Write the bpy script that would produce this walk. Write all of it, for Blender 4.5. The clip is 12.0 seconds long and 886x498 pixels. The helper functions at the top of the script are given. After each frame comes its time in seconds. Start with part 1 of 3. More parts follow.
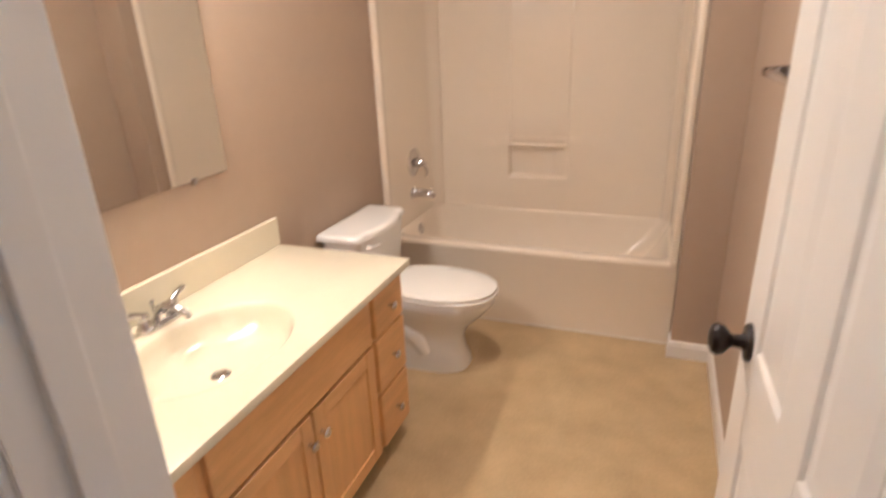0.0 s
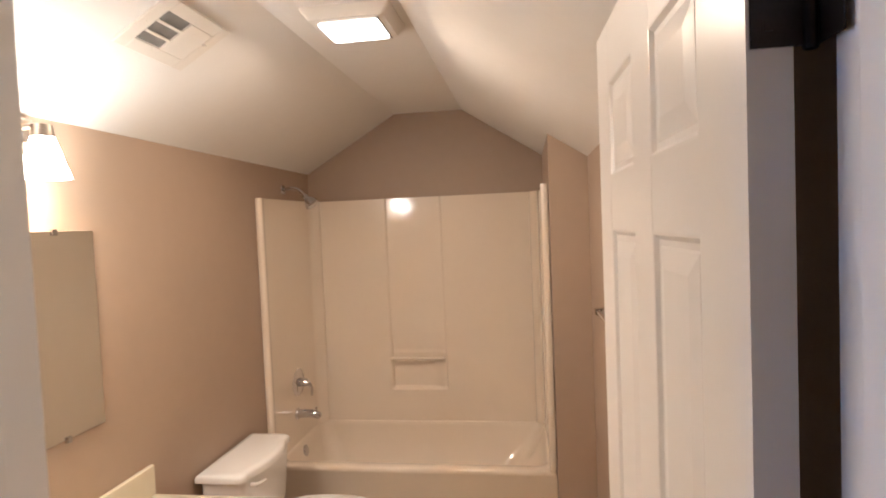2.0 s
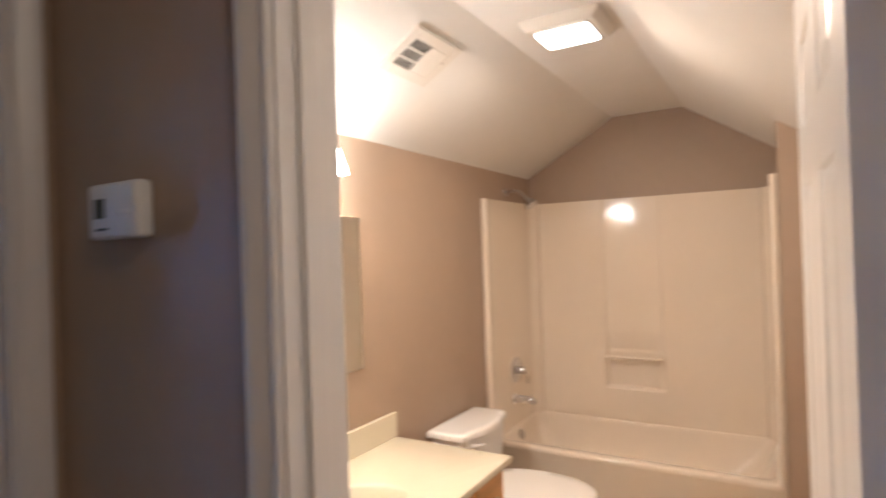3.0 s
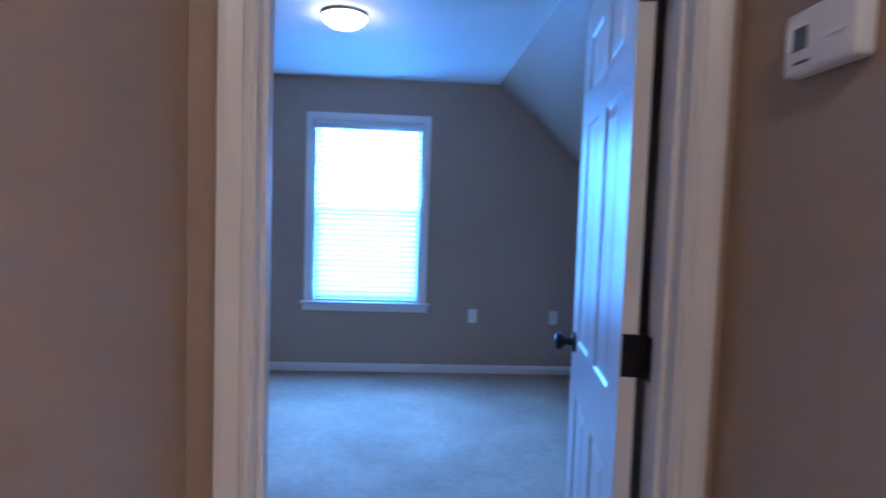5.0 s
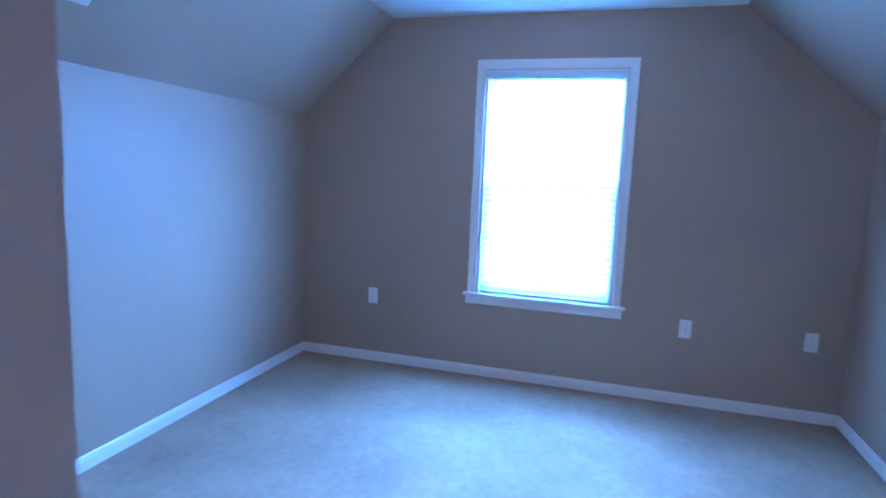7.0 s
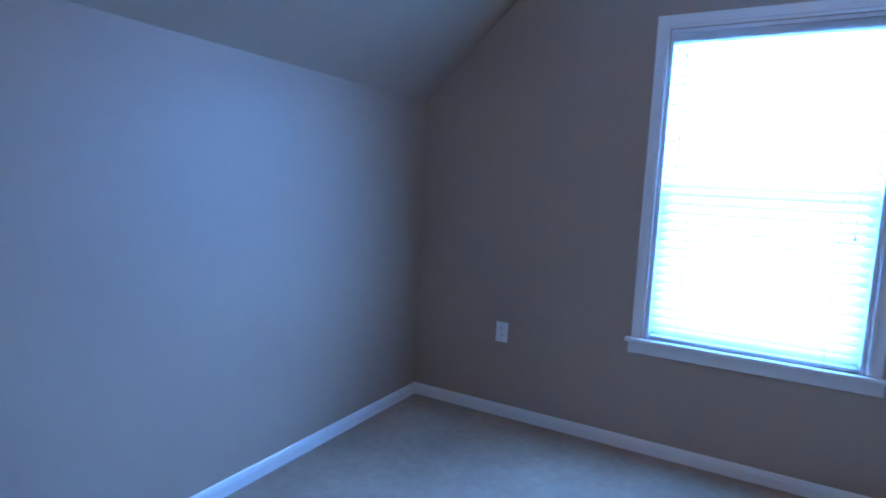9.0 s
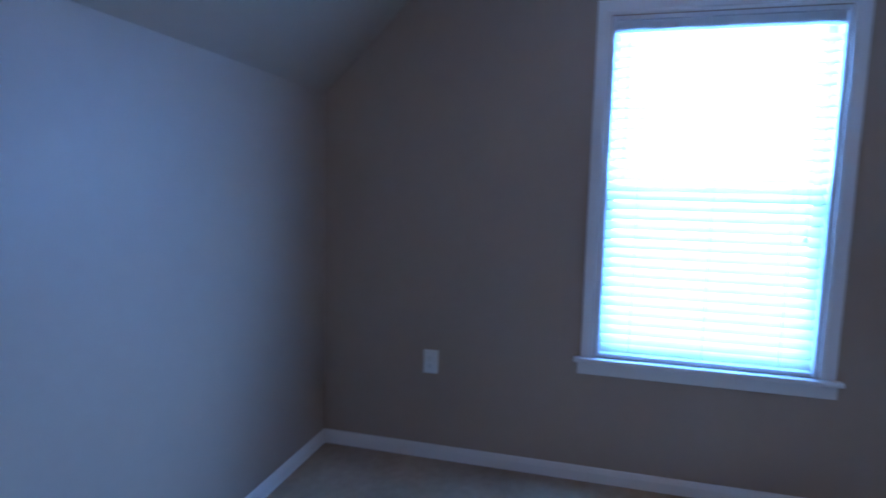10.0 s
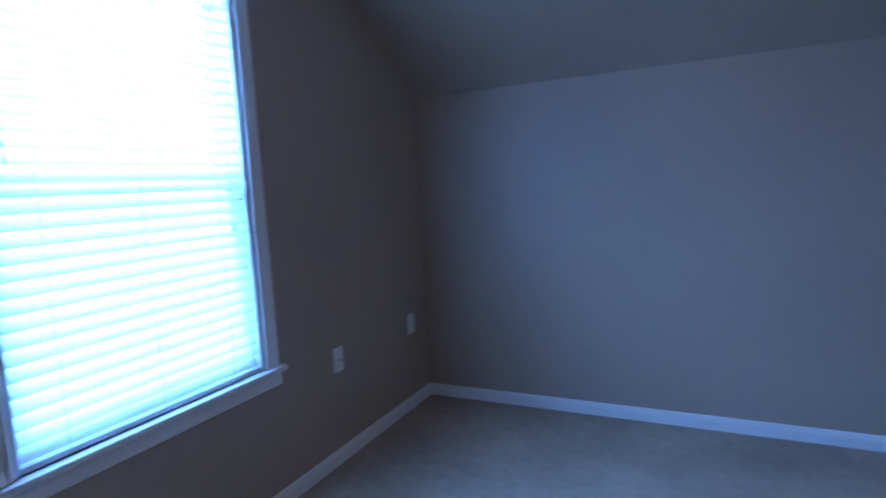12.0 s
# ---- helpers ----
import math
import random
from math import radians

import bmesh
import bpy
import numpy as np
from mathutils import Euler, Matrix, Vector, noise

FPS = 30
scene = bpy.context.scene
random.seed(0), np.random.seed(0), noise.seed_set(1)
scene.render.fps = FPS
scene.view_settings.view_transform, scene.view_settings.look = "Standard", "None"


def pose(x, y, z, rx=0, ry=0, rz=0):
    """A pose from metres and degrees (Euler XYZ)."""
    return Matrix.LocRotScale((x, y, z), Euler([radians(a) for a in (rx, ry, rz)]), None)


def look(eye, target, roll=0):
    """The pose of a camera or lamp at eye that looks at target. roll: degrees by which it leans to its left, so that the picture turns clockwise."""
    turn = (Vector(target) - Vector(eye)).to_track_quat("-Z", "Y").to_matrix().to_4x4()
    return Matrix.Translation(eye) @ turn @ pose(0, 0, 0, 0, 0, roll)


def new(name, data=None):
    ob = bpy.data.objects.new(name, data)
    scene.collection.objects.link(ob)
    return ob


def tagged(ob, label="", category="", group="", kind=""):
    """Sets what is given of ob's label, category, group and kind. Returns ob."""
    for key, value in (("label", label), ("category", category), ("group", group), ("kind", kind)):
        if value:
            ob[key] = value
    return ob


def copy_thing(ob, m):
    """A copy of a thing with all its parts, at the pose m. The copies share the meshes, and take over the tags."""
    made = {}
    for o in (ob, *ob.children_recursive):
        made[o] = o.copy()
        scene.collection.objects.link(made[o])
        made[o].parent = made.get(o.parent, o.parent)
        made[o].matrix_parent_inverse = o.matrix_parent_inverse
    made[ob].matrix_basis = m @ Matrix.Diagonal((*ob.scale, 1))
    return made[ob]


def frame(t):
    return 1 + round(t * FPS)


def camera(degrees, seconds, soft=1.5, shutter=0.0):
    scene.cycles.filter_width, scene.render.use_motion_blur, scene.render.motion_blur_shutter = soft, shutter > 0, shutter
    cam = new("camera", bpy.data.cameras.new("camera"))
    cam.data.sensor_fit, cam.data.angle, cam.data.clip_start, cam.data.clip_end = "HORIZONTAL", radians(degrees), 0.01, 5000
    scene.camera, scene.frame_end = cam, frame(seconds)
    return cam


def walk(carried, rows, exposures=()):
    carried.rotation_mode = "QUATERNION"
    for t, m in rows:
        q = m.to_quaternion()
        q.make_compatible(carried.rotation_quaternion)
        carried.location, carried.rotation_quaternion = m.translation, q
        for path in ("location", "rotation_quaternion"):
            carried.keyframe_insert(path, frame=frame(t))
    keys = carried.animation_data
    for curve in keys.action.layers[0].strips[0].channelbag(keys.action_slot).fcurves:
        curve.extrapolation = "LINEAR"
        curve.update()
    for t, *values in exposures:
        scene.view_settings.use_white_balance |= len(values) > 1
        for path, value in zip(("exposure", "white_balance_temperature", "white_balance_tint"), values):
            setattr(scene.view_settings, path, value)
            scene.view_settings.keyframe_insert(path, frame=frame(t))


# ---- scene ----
cam = camera(76.3, 12.0, soft=1.8, shutter=0.5)
PATH = [
    (0, (1.38, -0.458, 1.493), (0.699, 1.28, 0.774), -2.3),
    (0.5, (1.388, -0.471, 1.581), (0.937, 1.42, 1.111), -2.5),
    (1, (1.404, -0.519, 1.638), (1.109, 1.447, 1.422), -2.6),
    (1.5, (1.409, -0.546, 1.672), (1.146, 1.432, 1.532), -2.5),
    (2, (1.402, -0.604, 1.683), (1.112, 1.373, 1.596), -2.4),
    (2.5, (1.445, -0.674, 1.648), (0.887, 1.247, 1.613), -2.5),
    (3, (1.516, -0.797, 1.556), (0.492, 0.921, 1.565), -1.9),
    (3.5, (1.557, -0.853, 1.478), (0.118, 0.536, 1.507), -1.3),
    (3.7, (1.58, -0.877, 1.455), (-0.012, 0.334, 1.477), -0.6),
    (5.3, (1.248, -0.840, 1.372), (-0.745, -0.891, 1.217), 2),
    (5.5, (1.171, -0.842, 1.375), (-0.816, -0.991, 1.199), 2),
    (6, (0.926, -0.805, 1.374), (-1.047, -1.058, 1.166), 2.3),
    (6.5, (0.626, -0.771, 1.365), (-1.331, -1.110, 1.123), 2.2),
    (7, (0.36, -0.775, 1.438), (-1.542, -1.331, 1.172), 2.4),
    (7.2, (0.264, -0.753, 1.434), (-1.628, -1.350, 1.181), 2.6),
    (9, (-0.497, -1.155, 1.352), (-2.224, -2.137, 1.122), 2.7),
    (9.5, (-0.675, -1.445, 1.337), (-2.44, -2.361, 1.122), 2.9),
    (10, (-0.82, -1.675, 1.38), (-2.742, -2.182, 1.163), 1.4),
    (10.5, (-1.105, -1.940, 1.45), (-3.085, -1.878, 1.19), 0.3),
    (11, (-1.325, -2.211, 1.44), (-3.146, -1.438, 1.16), 0),
    (11.5, (-1.518, -2.315, 1.321), (-2.906, -0.892, 1.094), -1.9),
    (12, (-1.812, -2.376, 1.318), (-2.696, -0.597, 1.092), -3.2),
]
walk(cam, [(t, look(eye, target, roll)) for t, eye, target, roll in PATH],
     exposures=[(0.0, 0.16, 4650, 11), (1.0, -0.05, 4820, 11), (2.4, -0.12, 4900, 12), (3.0, 0.14, 4850, 12), (3.7, 0.24, 4720, 14), (5.3, 0.95, 4330, 20), (6.0, 1.15, 4380, 21),
                (7.0, 1.45, 4450, 21), (9.0, 0.8, 4800, 22), (10.0, 0.3, 5000, 25), (10.6, 0.1, 5080, 26), (11.2, 0.25, 5020, 26), (11.5, 0.36, 4980, 26), (12.0, 0.04, 4990, 24)])

# ---------------------------------------------------------------- plan (metres)
BX1 = 1.70            # bathroom east wall
BY0, BY1 = -0.14, 2.96  # bathroom south and north wall faces
TUBY = 2.20           # tub front
ALC = 1.51            # alcove east side
STUBY = 2.10          # front of the stub wall beside the tub
HALLN, HALLS = -0.26, -1.220
HX0, HX1 = 0.355, 3.3  # hall west and east faces
DBX0, DBX1 = 0.945, 1.636  # bathroom door opening
DRY0, DRY1 = -1.106, -0.342  # bedroom door opening
RX0, RX1 = -3.46, 0.235   # bedroom window wall, bedroom door wall
RS, RN = -3.005, 0.65     # bedroom south and north walls
RNX = -0.12               # bedroom east wall beside the bathroom
CLX, CLY = 0.010, -1.196     # closet block corner
KNEE, CEIL = 1.835, 2.49
RCS, RCN = -2.312, -0.096  # flat ceiling edges in the bedroom
BSLOPE, BCEIL = 0.59, 2.40
BC0, BC1 = 0.60, 1.03     # flat ceiling edges in the bathroom
DOORH = 2.04

# ---------------------------------------------------------------- world and light
world = bpy.data.worlds.new("sky")
scene.world = world
world.use_nodes = True
wn = world.node_tree.nodes
sky = wn.new("ShaderNodeTexSky")
sky.sky_type, sky.sun_disc, sky.sun_elevation, sky.sun_rotation = "NISHITA", False, radians(50), radians(120)
wn["Background"].inputs[1].default_value = 0.08
world.node_tree.links.new(sky.outputs[0], wn["Background"].inputs[0])
sun = new("sun", bpy.data.lights.new("sun", "SUN"))
sun.data.energy, sun.data.angle, sun.data.color = 2.0, radians(0.5), (1, 0.95, 0.88)
sun.matrix_world = look((6, -4, 9), (0, 0, 0))


def area_lamp(name, m, sx, sy, watts, color, spread=180):
    d = bpy.data.lights.new(name, "AREA")
    d.shape, d.size, d.size_y, d.energy, d.color, d.spread = "RECTANGLE", sx, sy, watts, color, radians(spread)
    ob = new(name, d)
    ob.matrix_world = m
    return ob


WARM = (1.0, 0.66, 0.36)
DAY = (0.24, 0.525, 1.0)
area_lamp("window_daylight", look((-3.72, -1.163, 1.39), (0, -1.163, 1.39)), 1.05, 1.67, 170, DAY, 150)
area_lamp("fan_light_lamp", look((0.853, 1.29, 2.341), (0.853, 1.29, 0)), 0.17, 0.15, 14.0, WARM)


def bulb(name, p, watts, r=0.025, color=WARM):
    d = bpy.data.lights.new(name, "POINT")
    d.energy, d.color, d.shadow_soft_size = watts, color, r
    ob = new(name, d)
    ob.location = p
    return ob


# ---------------------------------------------------------------- materials
def material(name, color, rough=0.5, metal=0.0, var=0.06, scale=3.0, bump=0.0, bump_scale=200.0, stretch=(1, 1, 1), coat=0.0, spec=0.5, rvar=0.06):
    m = bpy.data.materials.new(name)
    m.use_nodes = True
    nt = m.node_tree
    b = nt.nodes["Principled BSDF"]
    b.inputs["Roughness"].default_value, b.inputs["Metallic"].default_value = rough, metal
    b.inputs["Coat Weight"].default_value, b.inputs["Specular IOR Level"].default_value = coat, spec
    tc, mp = nt.nodes.new("ShaderNodeTexCoord"), nt.nodes.new("ShaderNodeMapping")
    mp.inputs["Scale"].default_value = stretch
    nt.links.new(tc.outputs["Object"], mp.inputs[0])
    n1, n2 = nt.nodes.new("ShaderNodeTexNoise"), nt.nodes.new("ShaderNodeTexNoise")
    n1.inputs["Scale"].default_value, n2.inputs["Scale"].default_value = scale, scale * 14
    n1.inputs["Detail"].default_value = 5
    nt.links.new(mp.outputs[0], n1.inputs[0]), nt.links.new(mp.outputs[0], n2.inputs[0])
    add = nt.nodes.new("ShaderNodeMath")
    add.operation = "MULTIPLY_ADD"
    add.inputs[1].default_value = 0.4
    nt.links.new(n2.outputs[0], add.inputs[0]), nt.links.new(n1.outputs[0], add.inputs[2])
    ramp = nt.nodes.new("ShaderNodeValToRGB")
    ramp.color_ramp.elements[0].position, ramp.color_ramp.elements[1].position = 0.45, 0.95
    ramp.color_ramp.elements[0].color = (*[c * (1 - var) for c in color], 1)
    ramp.color_ramp.elements[1].color = (*[min(1, c * (1 + var)) for c in color], 1)
    nt.links.new(add.outputs[0], ramp.inputs[0]), nt.links.new(ramp.outputs[0], b.inputs["Base Color"])
    mr = nt.nodes.new("ShaderNodeMapRange")
    mr.inputs[3].default_value, mr.inputs[4].default_value = max(0.02, rough - rvar), min(1, rough + rvar)
    nt.links.new(n1.outputs[0], mr.inputs[0]), nt.links.new(mr.outputs[0], b.inputs["Roughness"])
    if bump:
        n3, bp = nt.nodes.new("ShaderNodeTexNoise"), nt.nodes.new("ShaderNodeBump")
        n3.inputs["Scale"].default_value, n3.inputs["Detail"].default_value = bump_scale, 3
        bp.inputs["Strength"].default_value, bp.inputs["Distance"].default_value = bump, 0.002
        nt.links.new(mp.outputs[0], n3.inputs[0]), nt.links.new(n3.outputs[0], bp.inputs["Height"]), nt.links.new(bp.outputs[0], b.inputs["Normal"])
    return m


M_WALL = material("taupe_wall_paint", (0.406, 0.309, 0.227), 0.48, var=0.035, scale=1.2, bump=0.25, bump_scale=260)
M_CEIL = material("white_ceiling_paint", (0.78, 0.76, 0.73), 0.75, var=0.02, scale=1.5, bump=0.35, bump_scale=160)
M_TRIM = material("white_trim_paint", (0.78, 0.75, 0.72), 0.34, var=0.012, scale=4, bump=0.03, bump_scale=200, rvar=0.015)
M_DOOR = material("white_door_paint", (0.78, 0.75, 0.72), 0.29, var=0.012, scale=3, bump=0.03, bump_scale=240, rvar=0.012)
M_CARPET = material("beige_carpet", (0.385, 0.300, 0.215), 0.95, var=0.22, scale=1.7, bump=0.6, bump_scale=420, spec=0.1)
M_VINYL = material("beige_sheet_vinyl", (0.51, 0.385, 0.21), 0.42, var=0.16, scale=6, bump=0.12, bump_scale=70)
M_TUB = material("almond_fibreglass", (0.81, 0.715, 0.59), 0.12, var=0.015, scale=2, coat=0.4, rvar=0.03)
M_TOP = material("cream_cultured_marble", (0.70, 0.645, 0.50), 0.18, var=0.03, scale=5, coat=0.3, rvar=0.03)
M_OAK = material("honey_oak", (0.70, 0.415, 0.165), 0.36, var=0.13, scale=3, bump=0.2, bump_scale=40, stretch=(9, 9, 0.9))
M_OAKH = material("honey_oak_crossgrain", (0.70, 0.415, 0.165), 0.36, var=0.13, scale=3, bump=0.2, bump_scale=40, stretch=(9, 0.9, 9))
# oak darkened to about a fifth: the recess's shade is in the colour
M_TOE_SHADE = material("toe_kick_painted_shade", (0.16, 0.085, 0.035), 0.6, var=0.15)
M_CHROME = material("chrome", (0.62, 0.62, 0.64), 0.07, 1.0, var=0.03, rvar=0.04)
M_PORC = material("white_porcelain", (0.86, 0.85, 0.83), 0.09, var=0.01, coat=0.5, rvar=0.02)
M_SEAT = material("white_plastic_seat", (0.85, 0.83, 0.80), 0.2, var=0.01)
M_BRONZE = material("oil_rubbed_bronze", (0.022, 0.018, 0.018), 0.36, 0.7, var=0.3, scale=20)
M_PLATE = material("white_plastic_plate", (0.80, 0.79, 0.77), 0.3, var=0.02)
M_SLOT = material("dark_slot", (0.03, 0.03, 0.03), 0.7, var=0.1)
M_VENT = material("white_enamel_grille", (0.72, 0.68, 0.62), 0.4, var=0.03)
M_LCD = material("grey_lcd", (0.10, 0.12, 0.12), 0.2, var=0.05)
M_BRASS = material("brushed_nickel_brass", (0.58, 0.52, 0.45), 0.28, 1.0, var=0.1)
M_VINYLW = material("white_window_vinyl", (0.75, 0.76, 0.78), 0.35, var=0.02)
M_GROUND = material("lawn", (0.07, 0.10, 0.03), 0.9, var=0.3, scale=0.5)
M_CAULK = material("white_caulk_line", (0.74, 0.70, 0.63), 0.5, var=0.1, scale=30)
M_CORD = material("white_cord", (0.62, 0.66, 0.68), 0.7, var=0.05)


def glassy(name, kind, color=(1, 1, 1), rough=0.0, strength=0.0, mix=0.5):
    m = bpy.data.materials.new(name)
    m.use_nodes = True
    nt = m.node_tree
    out = nt.nodes["Material Output"]
    b = nt.nodes["Principled BSDF"]
    if kind == "mirror":
        b.inputs["Base Color"].default_value = (*color, 1)
        b.inputs["Metallic"].default_value, b.inputs["Roughness"].default_value = 1, rough
    elif kind == "glass":
        b.inputs["Base Color"].default_value = (*color, 1)
        b.inputs["Transmission Weight"].default_value, b.inputs["Roughness"].default_value, b.inputs["IOR"].default_value = 1, rough, 1.45
    elif kind == "glow":
        b.inputs["Base Color"].default_value = (*color, 1)
        b.inputs["Emission Color"].default_value, b.inputs["Emission Strength"].default_value = (*color, 1), strength
        b.inputs["Roughness"].default_value = 0.3
    elif kind == "translucent":
        tr, mx = nt.nodes.new("ShaderNodeBsdfTranslucent"), nt.nodes.new("ShaderNodeMixShader")
        b.inputs["Base Color"].default_value = tr.inputs[0].default_value = (*color, 1)
        b.inputs["Roughness"].default_value, mx.inputs[0].default_value = 0.4, mix
        nt.links.new(b.outputs[0], mx.inputs[1]), nt.links.new(tr.outputs[0], mx.inputs[2]), nt.links.new(mx.outputs[0], out.inputs[0])
    elif kind == "mesh":
        tr, mx = nt.nodes.new("ShaderNodeBsdfTransparent"), nt.nodes.new("ShaderNodeMixShader")
        b.inputs["Base Color"].default_value, mx.inputs[0].default_value = (*color, 1), mix
        nt.links.new(b.outputs[0], mx.inputs[1]), nt.links.new(tr.outputs[0], mx.inputs[2]), nt.links.new(mx.outputs[0], out.inputs[0])
    return m


M_MIRROR = glassy("mirror_silver", "mirror", (0.90, 0.91, 0.89), 0.005)
M_GLASS = glassy("window_glass", "glass", (0.97, 1, 0.99), 0.0)
M_SLAT = glassy("white_vinyl_slat", "translucent", (0.90, 0.91, 0.90), mix=0.48)
M_SCREEN = glassy("insect_screen", "mesh", (0.06, 0.06, 0.06), mix=0.72)
M_LENS = glassy("lit_lens", "glow", (1.0, 0.82, 0.58), strength=10)
M_SHADE = glassy("lit_frosted_shade", "glow", (1.0, 0.80, 0.54), strength=64)
# glow of the added hall fill, tuned to brighten the hall walls
M_HALL_FILL = glassy("hall_fill_glow", "glow", (1.0, 0.74, 0.44), strength=38.0)
M_DOME = glassy("lit_alabaster_dome", "glow", (1.0, 0.74, 0.44), strength=15.0)


# ---------------------------------------------------------------- mesh tools
def mesh_of(bm, name, mat, smooth=False, angle=35):
    me = bpy.data.meshes.new(name)
    bmesh.ops.recalc_face_normals(bm, faces=bm.faces)
    bm.to_mesh(me)
    bm.free()
    me.materials.append(mat)
    if smooth:
        for p in me.polygons:
            p.use_smooth = True
        me.set_sharp_from_angle(angle=radians(angle))
    return me


def part(name, bm, mat, parent=None, label="", smooth=False, angle=35, m=None):
    ob = new(name, mesh_of(bm, name, mat, smooth, angle))
    ob.parent = parent
    if m is not None:
        ob.matrix_local = m
    if label:
        ob["label"] = label
    return ob


def thing(name, label, category, m=None, group="", kind=""):
    ob = new(name)
    ob.empty_display_size = 0.05
    if m is not None:
        ob.matrix_world = m
    return tagged(ob, label, category, group, kind)


def structure(name, bm, mat, label, category, smooth=False):
    return tagged(part(name, bm, mat, None, smooth=smooth), label, category, kind="structure")


def add_box(bm, x0, x1, y0, y1, z0, z1, bevel=0.0, seg=2):
    tmp = bmesh.new()
    bmesh.ops.create_cube(tmp, size=1)
    for v in tmp.verts:
        v.co = Vector(((x0 + x1) / 2 + v.co.x * (x1 - x0), (y0 + y1) / 2 + v.co.y * (y1 - y0), (z0 + z1) / 2 + v.co.z * (z1 - z0)))
    if bevel:
        bmesh.ops.bevel(tmp, geom=tmp.edges[:], offset=bevel, segments=seg, affect="EDGES", profile=0.5)
    merge(bm, tmp)
    return bm


def merge(bm, tmp):
    me = bpy.data.meshes.new("tmp")
    tmp.to_mesh(me)
    tmp.free()
    bm.from_mesh(me)
    bpy.data.meshes.remove(me)


def box(*a, bevel=0.0, seg=2):
    return add_box(bmesh.new(), *a, bevel=bevel, seg=seg)


def prism(pts, axis, a, b):
    """A polygon of (u, v) pushed along an axis from a to b."""
    bm = bmesh.new()
    def at(u, v, w):
        return {"x": (w, u, v), "y": (u, w, v), "z": (u, v, w)}[axis]
    lo, hi = [bm.verts.new(at(u, v, a)) for u, v in pts], [bm.verts.new(at(u, v, b)) for u, v in pts]
    bm.faces.new(lo), bm.faces.new(hi[::-1])
    for i in range(len(pts)):
        j = (i + 1) % len(pts)
        bm.faces.new((lo[i], lo[j], hi[j], hi[i]))
    return bm


def loft(rings, cap=True, closed=True):
    bm = bmesh.new()
    vs = [[bm.verts.new(p) for p in r] for r in rings]
    n = len(rings[0])
    for a, b in zip(vs, vs[1:]):
        for i in range(n if closed else n - 1):
            bm.faces.new((a[i], a[(i + 1) % n], b[(i + 1) % n], b[i]))
    if cap:
        bm.faces.new(vs[0][::-1]), bm.faces.new(vs[-1])
    return bm


def lathe(profile, steps=28, cap=True):
    """Profile of (radius, height) turned about z."""
    return loft([[(r * math.cos(2 * math.pi * k / steps), r * math.sin(2 * math.pi * k / steps), z) for k in range(steps)] for r, z in profile], cap)


def tube(pts, r, steps=12, ends=True):
    pts = [Vector(p) for p in pts]
    rad = r if isinstance(r, (list, tuple)) else [r] * len(pts)
    rings, side = [], None
    for i, p in enumerate(pts):
        d = (pts[min(i + 1, len(pts) - 1)] - pts[max(i - 1, 0)]).normalized()
        if side is None:
            side = d.cross(Vector((0, 0, 1)) if abs(d.z) < 0.9 else Vector((1, 0, 0))).normalized()
        side = (side - d * side.dot(d)).normalized()
        up = d.cross(side)
        rings.append([p + rad[i] * (math.cos(2 * math.pi * k / steps) * side + math.sin(2 * math.pi * k / steps) * up) for k in range(steps)])
    return loft(rings, ends)


def turned(bm, m):
    bmesh.ops.transform(bm, matrix=m, verts=bm.verts)
    return bm


def superellipse(cx, cy, a, b, z, n=2.5, steps=40, shift=None):
    out = []
    for k in range(steps):
        t = 2 * math.pi * k / steps
        c, s = math.cos(t), math.sin(t)
        out.append((cx + a * math.copysign(abs(c) ** (2 / n), c), cy + b * math.copysign(abs(s) ** (2 / n), s), z))
    return out


def sweep(profile, path, normal, closed_profile=True):
    """Sweeps (across, out) along a polyline with mitred corners. across points to the path's left as seen against the normal."""
    path, nrm = [Vector(p) for p in path], Vector(normal)
    rings = []
    for i, p in enumerate(path):
        d0 = (p - path[i - 1]).normalized() if i else None
        d1 = (path[i + 1] - p).normalized() if i + 1 < len(path) else None
        d0, d1 = d0 or d1, d1 or d0
        s0, s1 = nrm.cross(d0), nrm.cross(d1)
        s = (s0 + s1).normalized()
        s = s / max(0.2, s.dot(s0))
        rings.append([p + s * u + nrm * o for u, o in profile])
    return loft(rings)


CASING = [(0, 0), (0, 0.008), (0.004, 0.011), (0.012, 0.011), (0.016, 0.008), (0.022, 0.010), (0.042, 0.016), (0.054, 0.017), (0.057, 0.014), (0.057, 0)]
BASE = [(0, 0), (0, 0.013), (0.060, 0.013), (0.070, 0.010), (0.078, 0.008), (0.083, 0.004), (0.085, 0)]

# ---------------------------------------------------------------- structure
T = 0.12
structure("floor_bedroom", box(RX0 - 0.2, HX0 - 0.05, RS - 0.1, RN + 0.1, -0.1, 0.014), M_CARPET, "beige cut-pile carpet floor of the bedroom", "floor")
structure("floor_hall", box(HX0 - 0.05, HX1 + 0.1, HALLS - 0.1, BY0 - 0.06, -0.1, 0.014), M_CARPET, "beige cut-pile carpet floor of the hall", "floor")
structure("floor_bathroom", box(HX0 - 0.475, BX1 + 0.1, BY0 - 0.06, BY1 + 0.1, -0.1, 0.0), M_VINYL, "mottled beige sheet vinyl bathroom floor", "floor")


def roof_z(x):
    return BCEIL if BC0 <= x <= BC1 else BCEIL - BSLOPE * (BC0 - x) if x < BC0 else BCEIL - 0.64 * (x - BC1)


